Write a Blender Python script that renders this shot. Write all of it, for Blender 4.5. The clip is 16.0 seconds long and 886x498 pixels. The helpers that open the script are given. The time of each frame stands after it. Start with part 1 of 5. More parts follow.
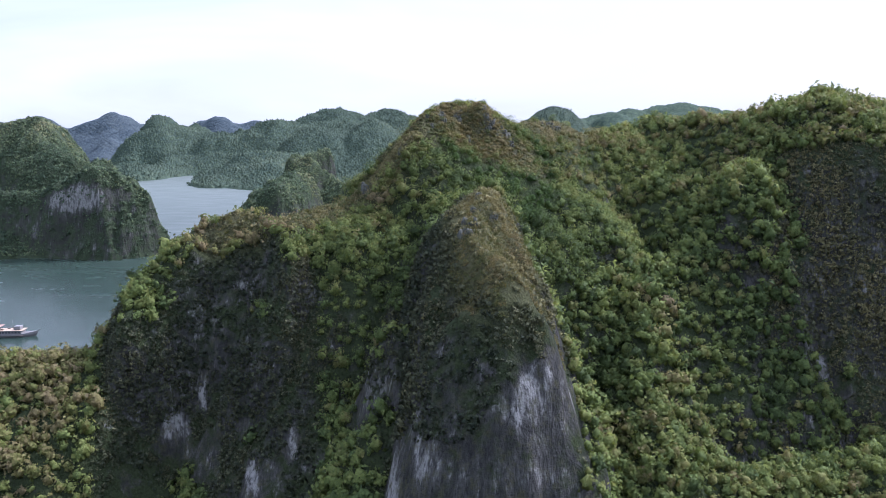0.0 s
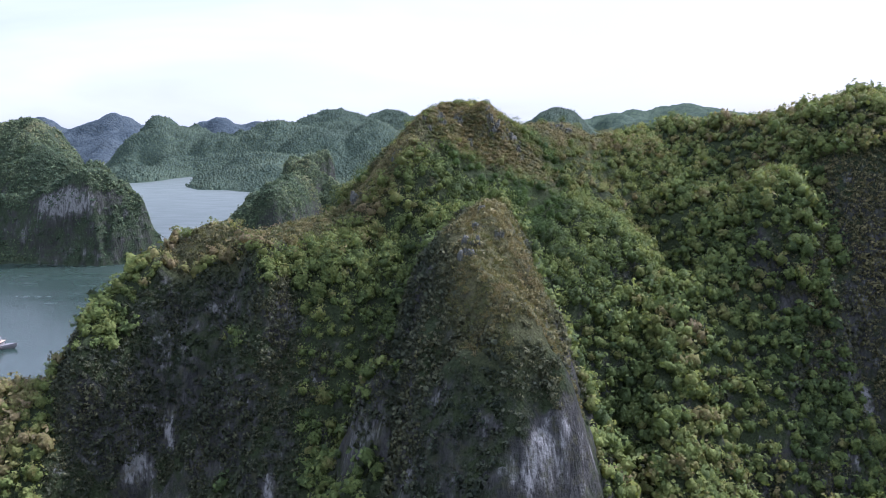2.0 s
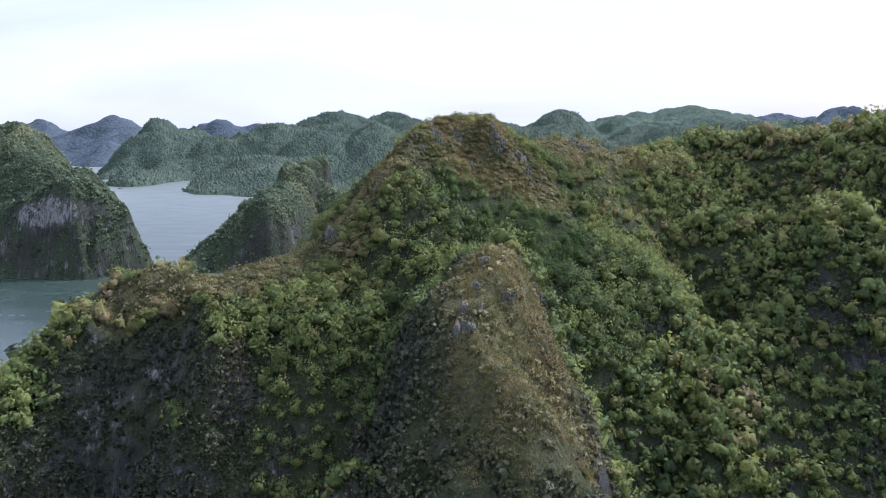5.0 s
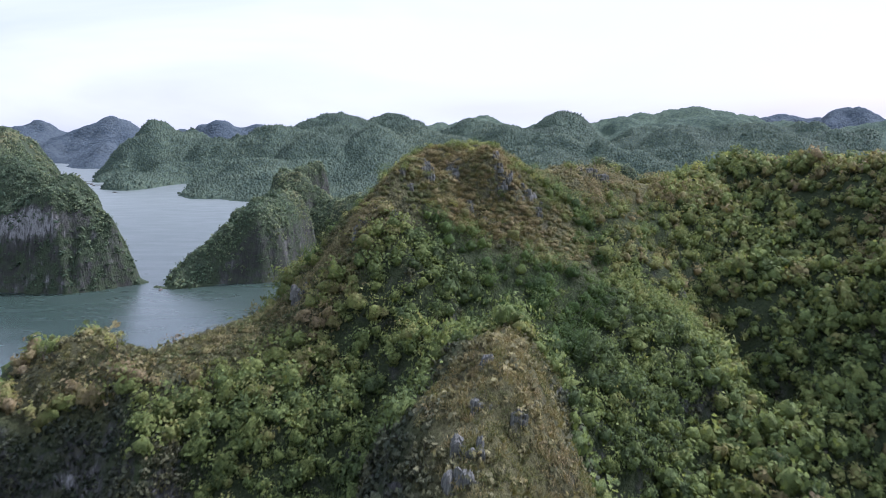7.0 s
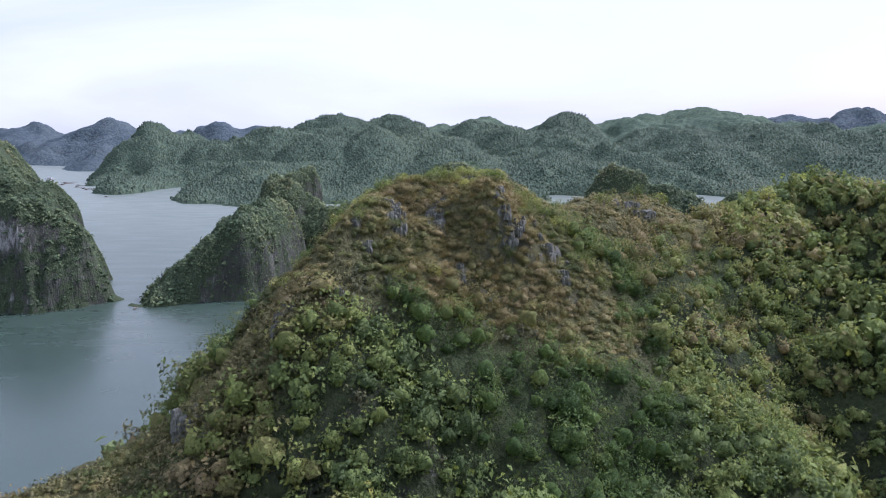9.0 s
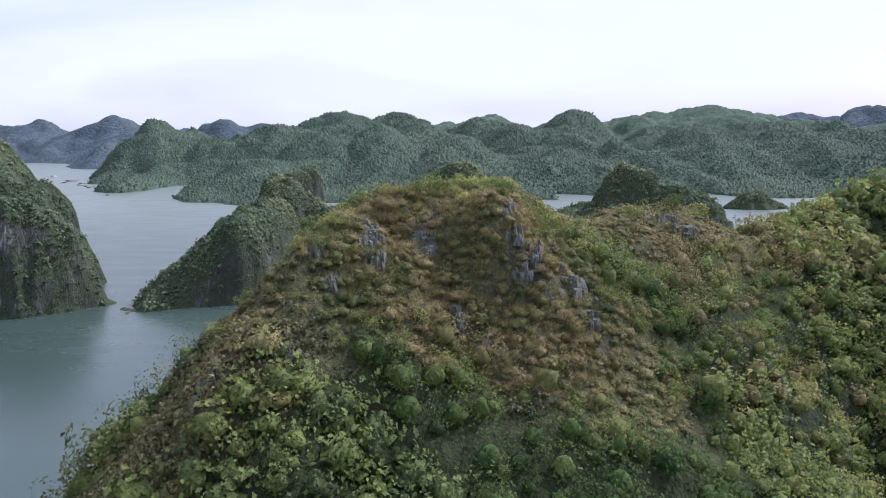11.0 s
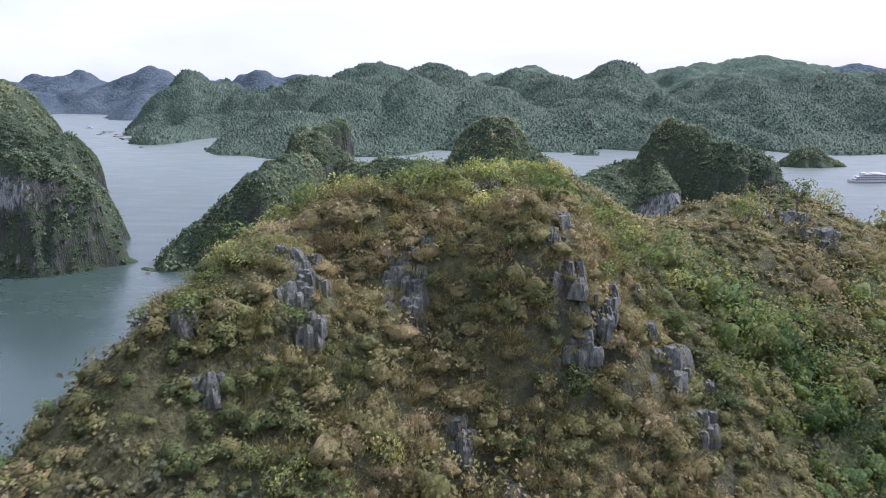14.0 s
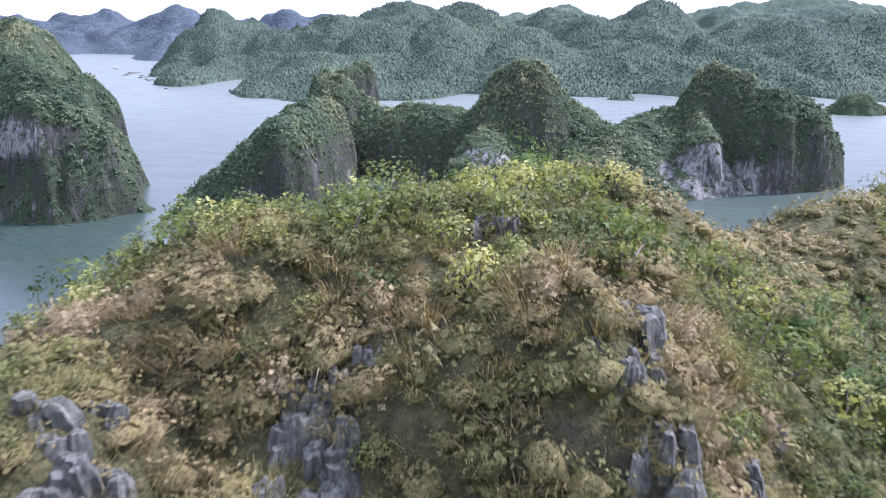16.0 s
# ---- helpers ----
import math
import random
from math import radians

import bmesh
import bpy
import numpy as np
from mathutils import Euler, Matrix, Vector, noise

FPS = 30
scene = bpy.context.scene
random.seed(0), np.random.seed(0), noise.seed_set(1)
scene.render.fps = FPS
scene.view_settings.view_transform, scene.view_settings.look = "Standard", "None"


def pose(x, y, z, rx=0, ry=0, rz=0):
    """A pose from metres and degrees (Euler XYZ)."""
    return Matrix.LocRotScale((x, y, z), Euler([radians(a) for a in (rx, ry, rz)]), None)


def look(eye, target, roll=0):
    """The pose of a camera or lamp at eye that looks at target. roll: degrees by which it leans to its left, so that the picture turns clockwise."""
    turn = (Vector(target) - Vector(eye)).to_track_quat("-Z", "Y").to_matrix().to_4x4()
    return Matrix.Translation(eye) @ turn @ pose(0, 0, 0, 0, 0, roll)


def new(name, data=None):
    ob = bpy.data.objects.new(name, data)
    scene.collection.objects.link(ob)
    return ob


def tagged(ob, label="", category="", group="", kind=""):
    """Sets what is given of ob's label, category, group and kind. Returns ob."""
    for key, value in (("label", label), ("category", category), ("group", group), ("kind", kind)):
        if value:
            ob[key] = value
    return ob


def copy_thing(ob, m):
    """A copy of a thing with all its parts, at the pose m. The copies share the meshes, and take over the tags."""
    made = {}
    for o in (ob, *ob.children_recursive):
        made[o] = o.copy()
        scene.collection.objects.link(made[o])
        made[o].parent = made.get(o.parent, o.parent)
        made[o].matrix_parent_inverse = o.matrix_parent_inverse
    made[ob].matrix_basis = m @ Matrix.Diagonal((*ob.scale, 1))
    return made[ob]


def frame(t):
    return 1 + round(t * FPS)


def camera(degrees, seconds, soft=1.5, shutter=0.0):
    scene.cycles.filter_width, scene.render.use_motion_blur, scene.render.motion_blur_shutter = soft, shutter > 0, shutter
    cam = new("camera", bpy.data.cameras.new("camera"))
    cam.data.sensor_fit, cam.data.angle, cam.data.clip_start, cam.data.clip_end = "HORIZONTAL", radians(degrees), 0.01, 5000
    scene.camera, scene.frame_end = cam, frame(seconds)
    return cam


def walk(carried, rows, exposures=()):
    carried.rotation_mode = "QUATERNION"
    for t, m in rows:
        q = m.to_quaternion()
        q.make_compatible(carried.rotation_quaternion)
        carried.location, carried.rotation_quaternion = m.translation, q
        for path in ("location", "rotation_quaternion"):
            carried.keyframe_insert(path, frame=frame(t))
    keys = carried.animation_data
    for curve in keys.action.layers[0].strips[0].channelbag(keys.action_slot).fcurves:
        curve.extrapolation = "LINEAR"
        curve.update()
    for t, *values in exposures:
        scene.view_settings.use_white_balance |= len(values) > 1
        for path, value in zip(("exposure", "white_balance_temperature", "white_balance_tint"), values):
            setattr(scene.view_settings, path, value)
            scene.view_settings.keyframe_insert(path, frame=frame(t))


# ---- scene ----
# ---------------------------------------------------------------- camera
cam = camera(63.6, 16.0, soft=1.0, shutter=0.32)
METRES, EYE, TILT, LEAN, TURN = 200.0, 111.0, -9.4, 0.0, 0.0
ROWS = [
    (0.0, 0.0, 0.0, 0.0, -0.0, 0.0, 0.0),
    (0.5, 0.0011, 0.0256, 0.0042, 0.06, 0.01, -0.0),
    (1.0, 0.0023, 0.0512, 0.0086, 0.1, 0.01, -0.01),
    (1.5, 0.0034, 0.0767, 0.0138, 0.15, 0.03, -0.04),
    (2.0, 0.0045, 0.1021, 0.0197, 0.19, 0.06, -0.06),
    (2.5, 0.0057, 0.1276, 0.0261, 0.23, 0.08, -0.07),
    (3.0, 0.0069, 0.1529, 0.0329, 0.27, 0.09, -0.08),
    (3.5, 0.0079, 0.1781, 0.0401, 0.3, 0.11, -0.1),
    (6.0, 0.0137, 0.3035, 0.0841, 0.42, 0.17, -0.07),
    (6.5, 0.0151, 0.3324, 0.096, 0.44, 0.16, -0.09),
    (7.0, 0.018, 0.3915, 0.1195, 0.49, 0.13, -0.09),
    (7.5, 0.0213, 0.4511, 0.1384, 0.56, 0.16, -0.05),
    (8.0, 0.0251, 0.5103, 0.1538, 0.63, 0.18, -0.01),
    (8.5, 0.029, 0.5705, 0.1649, 0.68, 0.17, -0.02),
    (9.0, 0.0314, 0.6121, 0.1719, 0.7, 0.17, -0.03),
    (11.5, 0.0381, 0.7392, 0.1933, 1.55, -0.15, -0.25),
    (12.0, 0.0393, 0.7648, 0.1977, 2.07, -0.55, -0.36),
    (12.5, 0.0404, 0.7902, 0.2021, 2.56, -1.15, -0.45),
    (13.0, 0.0416, 0.8158, 0.2063, 3.06, -1.9, -0.53),
    (13.5, 0.0428, 0.8412, 0.2105, 3.56, -2.82, -0.64),
    (14.0, 0.0439, 0.8665, 0.2148, 4.07, -3.76, -0.76),
    (14.5, 0.0448, 0.8919, 0.2192, 4.59, -4.71, -0.88),
    (15.0, 0.0456, 0.9173, 0.2235, 5.14, -5.6, -0.98),
    (15.5, 0.046, 0.9428, 0.2278, 5.71, -6.7, -1.13),
    (16.0, 0.0458, 0.9683, 0.2321, 6.38, -8.27, -1.29),
]
walk(cam, [(t, pose(0, 0, EYE, TILT, LEAN, TURN) @ pose(METRES * x, METRES * y, METRES * z, 90 + pitch, roll, yaw)) for t, x, y, z, yaw, pitch, roll in ROWS],
     [(0.0, 1.01, 5270, 31), (6.0, 0.97, 5340, 33), (12.5, 0.85, 5470, 31), (14.0, 1.02, 5420, 34), (16.0, 1.56, 5270, 39)])

# ---------------------------------------------------------------- sky and sun
SUN_AZ, SUN_EL = radians(62), radians(46)      # azimuth clockwise from the way ahead (+y)
world = bpy.data.worlds.new("world")
scene.world = world
world.use_nodes = True
wn, wl = world.node_tree.nodes, world.node_tree.links
wn.clear()
w_out = wn.new("ShaderNodeOutputWorld")
w_bg = wn.new("ShaderNodeBackground")
w_sky = wn.new("ShaderNodeTexSky")
w_sky.sky_type, w_sky.sun_disc = "NISHITA", False
w_sky.sun_elevation, w_sky.sun_rotation = SUN_EL, SUN_AZ
w_sky.air_density, w_sky.dust_density, w_sky.ozone_density = 1.0, 3.0, 1.0
w_geo = wn.new("ShaderNodeTexCoord")
w_sep = wn.new("ShaderNodeSeparateXYZ")
wl.new(w_geo.outputs["Generated"], w_sep.inputs[0])
# a thin bright veil of high cloud: full towards the horizon, thinner overhead
w_map = wn.new("ShaderNodeMapping")
w_map.inputs["Scale"].default_value = (1.0, 1.0, 4.0)
wl.new(w_geo.outputs["Generated"], w_map.inputs[0])
w_noise = wn.new("ShaderNodeTexNoise")
w_noise.inputs["Scale"].default_value, w_noise.inputs["Detail"].default_value = 1.5, 7
w_noise.inputs["Roughness"].default_value, w_noise.inputs["Distortion"].default_value = 0.5, 0.5
wl.new(w_map.outputs[0], w_noise.inputs["Vector"])
w_thin = wn.new("ShaderNodeMapRange")
w_thin.inputs["From Min"].default_value, w_thin.inputs["From Max"].default_value = 0.35, 0.65
w_thin.inputs["To Min"].default_value, w_thin.inputs["To Max"].default_value = -0.48, 0.06
wl.new(w_noise.outputs["Fac"], w_thin.inputs["Value"])
w_alt = wn.new("ShaderNodeValToRGB")
w_alt.color_ramp.elements[0].position, w_alt.color_ramp.elements[0].color = 0.0, (1, 1, 1, 1)
w_alt.color_ramp.elements[1].position, w_alt.color_ramp.elements[1].color = 1.0, (0.80, 0.80, 0.80, 1)
w_mid = w_alt.color_ramp.elements.new(0.30)
w_mid.color = (0.92, 0.92, 0.92, 1)
wl.new(w_sep.outputs["Z"], w_alt.inputs[0])
w_add = wn.new("ShaderNodeMath")
w_add.operation, w_add.use_clamp = "ADD", True
wl.new(w_alt.outputs[0], w_add.inputs[0])
wl.new(w_thin.outputs[0], w_add.inputs[1])
w_veil = wn.new("ShaderNodeValToRGB")          # the veil is brighter overhead than at the horizon
w_veil.color_ramp.elements[0].position, w_veil.color_ramp.elements[0].color = 0.0, (0.532, 0.562, 0.519, 1)
w_veil.color_ramp.elements[1].position, w_veil.color_ramp.elements[1].color = 0.9, (1.80, 1.90, 1.96, 1)
w_low = w_veil.color_ramp.elements.new(0.22)
w_low.color = (0.532, 0.570, 0.534, 1)
wl.new(w_sep.outputs["Z"], w_veil.inputs[0])
w_gain = wn.new("ShaderNodeVectorMath")
w_gain.operation = "SCALE"
w_gain.inputs["Scale"].default_value = 10.0
wl.new(w_veil.outputs[0], w_gain.inputs[0])
w_mix = wn.new("ShaderNodeMix")
w_mix.data_type = "RGBA"
wl.new(w_gain.outputs[0], [s for s in w_mix.inputs if s.name == "B" and s.type == "RGBA"][0])
wl.new(w_add.outputs[0], w_mix.inputs["Factor"])
wl.new(w_sky.outputs[0], [s for s in w_mix.inputs if s.name == "A" and s.type == "RGBA"][0])
wl.new([s for s in w_mix.outputs if s.type == "RGBA"][0], w_bg.inputs["Color"])
w_bg.inputs["Strength"].default_value = 0.1
wl.new(w_bg.outputs[0], w_out.inputs[0])

sun = new("sun", bpy.data.lights.new("sun", "SUN"))
sun.data.energy, sun.data.angle, sun.data.color = 4.5, radians(0.6), (1.0, 0.935, 0.86)
to_sun = Vector((math.sin(SUN_AZ) * math.cos(SUN_EL), math.cos(SUN_AZ) * math.cos(SUN_EL), math.sin(SUN_EL)))
sun.matrix_world = look(to_sun * 900, (0, 0, 0))


# ---------------------------------------------------------------- materials
class Mat:
    """A small builder for node materials."""

    def __init__(self, name):
        self.m = bpy.data.materials.new(name)
        self.m.use_nodes = True
        self.t = self.m.node_tree
        self.t.nodes.clear()
        self.out = self.t.nodes.new("ShaderNodeOutputMaterial")

    def n(self, kind, inputs=(), **props):
        node = self.t.nodes.new("ShaderNode" + kind)
        for key, value in props.items():
            setattr(node, key, value)
        for key, value in dict(inputs).items():
            if isinstance(value, bpy.types.NodeSocket):
                self.t.links.new(value, node.inputs[key])
            else:
                node.inputs[key].default_value = value
        return node

    def noise(self, vec, scale, detail=4, rough=0.55):
        return self.n("TexNoise", {"Vector": vec, "Scale": scale, "Detail": detail, "Roughness": rough}).outputs["Fac"]

    def ramp(self, fac, stops):
        node = self.n("ValToRGB", {0: fac})
        r = node.color_ramp
        while len(r.elements) < len(stops):
            r.elements.new(0.5)
        for e, (p, c) in zip(r.elements, stops):
            e.position, e.color = p, (*c, 1) if len(c) == 3 else c
        return node.outputs[0]

    def grey(self, fac, a, b, lo=0.0, hi=1.0):
        return self.n("MapRange", {"Value": fac, "From Min": a, "From Max": b, "To Min": lo, "To Max": hi}).outputs[0]

    def math(self, op, a, b=0.0):
        return self.n("Math", {0: a, 1: b}, operation=op).outputs[0]

    def mix(self, fac, a, b, blend="MIX"):
        node = self.n("Mix", {"Factor": fac}, data_type="RGBA", blend_type=blend)
        for key, value in (("A", a), ("B", b)):
            if isinstance(value, bpy.types.NodeSocket):
                self.t.links.new(value, [s for s in node.inputs if s.name == key and s.type == "RGBA"][0])
            else:
                [s for s in node.inputs if s.name == key and s.type == "RGBA"][0].default_value = (*value, 1)
        return [s for s in node.outputs if s.type == "RGBA"][0]

    def done(self, shader):
        self.t.links.new(shader, self.out.inputs[0])
        return self.m


def foliage(name, stops, source, translucent=0.35, per_leaf=0.22, ragged=0.0, gaps=0.40, follow=0.0, crinkle=(0.0, 1.0), mottle=(0.0, 6.0)):
    """Leaves: colour by each plant's own tint, with some change from leaf to leaf, and light passing through.
    follow: how far a leaf is lit as the crown that it belongs to rather than by its own tilt; crinkle: how much, and how finely, leaves break up a hull; mottle: how much its colour changes from spray to spray, and how finely."""
    b = Mat(name)
    geo = b.n("NewGeometry")
    if source == "tint":
        tint = b.n("Attribute", attribute_name="tint").outputs["Fac"]
    else:
        tint = b.n("ObjectInfo").outputs["Random"]
    leaf = b.math("MULTIPLY_ADD", geo.outputs["Random Per Island"], per_leaf)
    leaf.node.inputs[2].default_value = -per_leaf / 2
    patch = b.grey(b.noise(geo.outputs["Position"], 0.35, 3), 0.3, 0.7, -0.10, 0.10)
    t = b.math("ADD", b.math("ADD", tint, leaf), patch)
    if mottle[0]:
        t = b.math("ADD", t, b.grey(b.noise(geo.outputs["Position"], mottle[1], 4, 0.7), 0.3, 0.7, -mottle[0], mottle[0]))
    col = b.ramp(t, stops)
    hsv = b.n("HueSaturation", {"Color": col, "Value": b.grey(geo.outputs["Random Per Island"], 0, 1, 0.84, 1.16)})
    base = hsv.outputs[0]
    p = b.n("BsdfPrincipled", {"Base Color": base, "Roughness": 0.75, "Specular IOR Level": 0.10})
    tr = b.n("BsdfTranslucent", {"Color": b.mix(1.0, base, (1.35, 1.3, 0.6), "MULTIPLY")})
    if follow:
        own = b.n("VectorMath", {0: geo.outputs["Normal"]}, operation="SCALE")
        own.inputs["Scale"].default_value = 1 - follow
        crown_way = b.n("VectorMath", {0: b.n("Attribute", attribute_name="facing").outputs["Vector"]}, operation="SCALE")
        crown_way.inputs["Scale"].default_value = follow
        way = b.n("VectorMath", {0: own.outputs[0], 1: crown_way.outputs[0]}, operation="ADD").outputs[0]
        if crinkle[0]:
            ruffle = b.n("VectorMath", {0: b.n("TexNoise", {"Vector": geo.outputs["Position"], "Scale": crinkle[1], "Detail": 3.0, "Roughness": 0.65}).outputs["Color"], 1: (0.5, 0.5, 0.5)}, operation="SUBTRACT")
            ruffle = b.n("VectorMath", {0: ruffle.outputs[0]}, operation="SCALE")
            ruffle.inputs["Scale"].default_value = crinkle[0]
            way = b.n("VectorMath", {0: way, 1: ruffle.outputs[0]}, operation="ADD").outputs[0]
        lit = b.n("VectorMath", {0: way}, operation="NORMALIZE")
        b.t.links.new(lit.outputs[0], p.inputs["Normal"])
    mx = b.n("MixShader", {0: translucent, 1: p.outputs[0], 2: tr.outputs[0]})
    if not ragged:
        return b.done(mx.outputs[0])
    # each spray is cut into leaves and gaps
    gap = b.grey(b.noise(geo.outputs["Position"], ragged, 2, 0.6), gaps, gaps + 0.04, 0.0, 1.0)
    cut = b.n("MixShader", {0: gap, 1: b.n("BsdfTransparent").outputs[0], 2: mx.outputs[0]})
    return b.done(cut.outputs[0])


GREENS = [(0.0, (0.042, 0.064, 0.022)), (0.28, (0.080, 0.110, 0.031)), (0.50, (0.104, 0.128, 0.035)),
          (0.66, (0.114, 0.116, 0.038)), (0.80, (0.122, 0.106, 0.046)), (1.0, (0.132, 0.108, 0.057))]
LEAF = foliage("broad_leaves", GREENS, "tint", 0.25, ragged=7.0, gaps=0.40, follow=0.8, crinkle=(1.6, 2.2))
NEAR_LEAF = foliage("thicket_leaves", [(0.0, (0.028, 0.052, 0.015)), (0.28, (0.052, 0.085, 0.022)), (0.5, (0.090, 0.110, 0.031)), (0.75, (0.118, 0.106, 0.043)), (1.0, (0.134, 0.110, 0.058))], "tint", 0.3, ragged=15.0, follow=0.75, crinkle=(1.3, 5.0), mottle=(0.15, 4.0))
DRIES = [(0.0, (0.046, 0.060, 0.020)), (0.25, (0.086, 0.090, 0.030)), (0.5, (0.118, 0.104, 0.041)), (0.75, (0.142, 0.117, 0.055)), (1.0, (0.190, 0.156, 0.088))]
DRY = foliage("dry_brush", DRIES, "tint", 0.25, 0.30)
DRY_LEAF = foliage("withered_leaves", DRIES, "tint", 0.2, 0.16, 20.0, 0.42, follow=0.75, crinkle=(1.5, 6.0), mottle=(0.22, 5.0))
DRY_FAR_LEAF = foliage("withered_sprays", DRIES, "tint", 0.2, 0.12, 9.0, 0.42, follow=0.88, crinkle=(1.5, 3.5), mottle=(0.20, 3.0))
SCRUBS = [(0.0, (0.023, 0.032, 0.020)), (0.3, (0.040, 0.048, 0.026)), (0.55, (0.070, 0.073, 0.036)), (0.8, (0.118, 0.112, 0.048)), (1.0, (0.152, 0.136, 0.062))]
SCRUB = foliage("cliff_scrub", SCRUBS, "tint", 0.15, 0.25, 4.0, 0.40, follow=0.75, crinkle=(1.2, 2.5))
SCRUB_FINE = foliage("summit_scrub", SCRUBS, "tint", 0.2, 0.25, 12.0, 0.40, follow=0.7)
SHRUB = foliage("shrub_leaves", [(0.0, (0.052, 0.078, 0.026)), (0.35, (0.084, 0.114, 0.036)), (0.7, (0.132, 0.156, 0.050)),
                                 (0.9, (0.190, 0.205, 0.066)), (1.0, (0.24, 0.25, 0.09))], "object", 0.4, 0.3, 18.0, follow=0.6)
ISLE_LEAF = foliage("island_leaves", [(0.0, (0.032, 0.052, 0.030)), (0.35, (0.058, 0.086, 0.044)), (0.65, (0.094, 0.118, 0.056)),
                                      (1.0, (0.140, 0.136, 0.070))], "tint", 0.15, 0.25, 1.1, 0.36, follow=0.75, crinkle=(1.6, 0.9))
# leaf tones of the range are greyed a little, with haze put into the colour
RANGE_LEAF = foliage("range_leaves", [(0.0, (0.033, 0.052, 0.036)), (0.35, (0.046, 0.068, 0.044)), (0.65, (0.060, 0.084, 0.052)),
                                      (1.0, (0.084, 0.100, 0.060))], "tint", 0.25, 0.08, follow=0.95, mottle=(0.14, 0.15))


def rock_and_soil(name, wood_floor, straw, rock_lo, rock_hi, scale=1.0, tone=1.0):
    """Limestone where it is steep, leaf litter or dry straw where it is not; dark and pale streaks run down the cliffs."""
    b = Mat(name)
    geo = b.n("NewGeometry")
    pos = geo.outputs["Position"]
    nz = b.n("SeparateXYZ", {0: geo.outputs["True Normal"]}).outputs[2]
    streak_v = b.n("Mapping", {0: pos, "Scale": (0.75 * scale, 0.75 * scale, 0.06 * scale)}).outputs[0]
    streak = b.noise(streak_v, 1.0, 8, 0.65)
    crack = b.noise(b.n("Mapping", {0: pos, "Scale": (2.2 * scale, 2.2 * scale, 0.25 * scale)}).outputs[0], 1.0, 6, 0.6)
    blotch = b.noise(pos, 0.10 * scale, 5, 0.6)
    fine = b.noise(pos, 1.7 * scale, 7, 0.68)
    bare = b.n("Attribute", attribute_name="bare").outputs["Fac"]
    level = b.math("ADD", b.math("MULTIPLY", streak, 0.55), b.math("MULTIPLY", blotch, 0.45))
    level = b.math("ADD", level, b.math("MULTIPLY", bare, 0.13))
    rock = b.ramp(level, [(0.32, tuple(v * tone for v in (0.030, 0.031, 0.028))), (0.47, tuple(v * tone for v in (0.058, 0.060, 0.052))),
                          (0.56, tuple(v * tone for v in (0.100, 0.102, 0.090))), (0.64, tuple(v * tone for v in (0.33, 0.335, 0.305)))])
    rock = b.mix(b.grey(crack, 0.50, 0.36, 0.0, 0.8), rock, (0.030 * tone, 0.030 * tone, 0.030 * tone))
    dry = b.n("Attribute", attribute_name="tint").outputs["Fac"]
    mossy = b.math("MULTIPLY_ADD", dry, 0.5)
    b.t.links.new(b.grey(b.noise(pos, 0.5 * scale, 6, 0.7), 0.50, 0.64, 0.0, 0.6), mossy.node.inputs[2])
    rock = b.mix(b.math("MINIMUM", mossy, 0.9), rock, tuple(v * 0.8 for v in straw))
    soil = b.mix(dry, wood_floor, straw)
    soil = b.mix(b.grey(fine, 0.35, 0.7, 0.0, 1.0), b.mix(1.0, soil, (0.55, 0.55, 0.55), "MULTIPLY"), b.mix(1.0, soil, (1.35, 1.3, 1.2), "MULTIPLY"))
    steep = b.math("ADD", nz, b.math("MULTIPLY", b.math("SUBTRACT", b.noise(pos, 0.3 * scale, 6, 0.65), 0.5), 0.9))
    steep = b.math("SUBTRACT", steep, b.math("MULTIPLY", bare, 0.6))
    col = b.mix(b.grey(steep, rock_lo, rock_hi), rock, soil)
    bump = b.n("Bump", {"Strength": 1.0, "Distance": 0.45 / scale, "Height": b.math("ADD", fine, b.math("ADD", streak, crack))})
    p = b.n("BsdfPrincipled", {"Base Color": col, "Roughness": 0.94, "Specular IOR Level": 0.06, "Normal": bump.outputs[0]})
    return b.done(p.outputs[0])


HILL = rock_and_soil("limestone_hill", (0.026, 0.036, 0.016), (0.066, 0.068, 0.032), 0.26, 0.46, 1.0, 0.58)
ISLE = rock_and_soil("limestone_island", (0.032, 0.048, 0.026), (0.044, 0.056, 0.032), 0.10, 0.26, 0.45, 0.58)


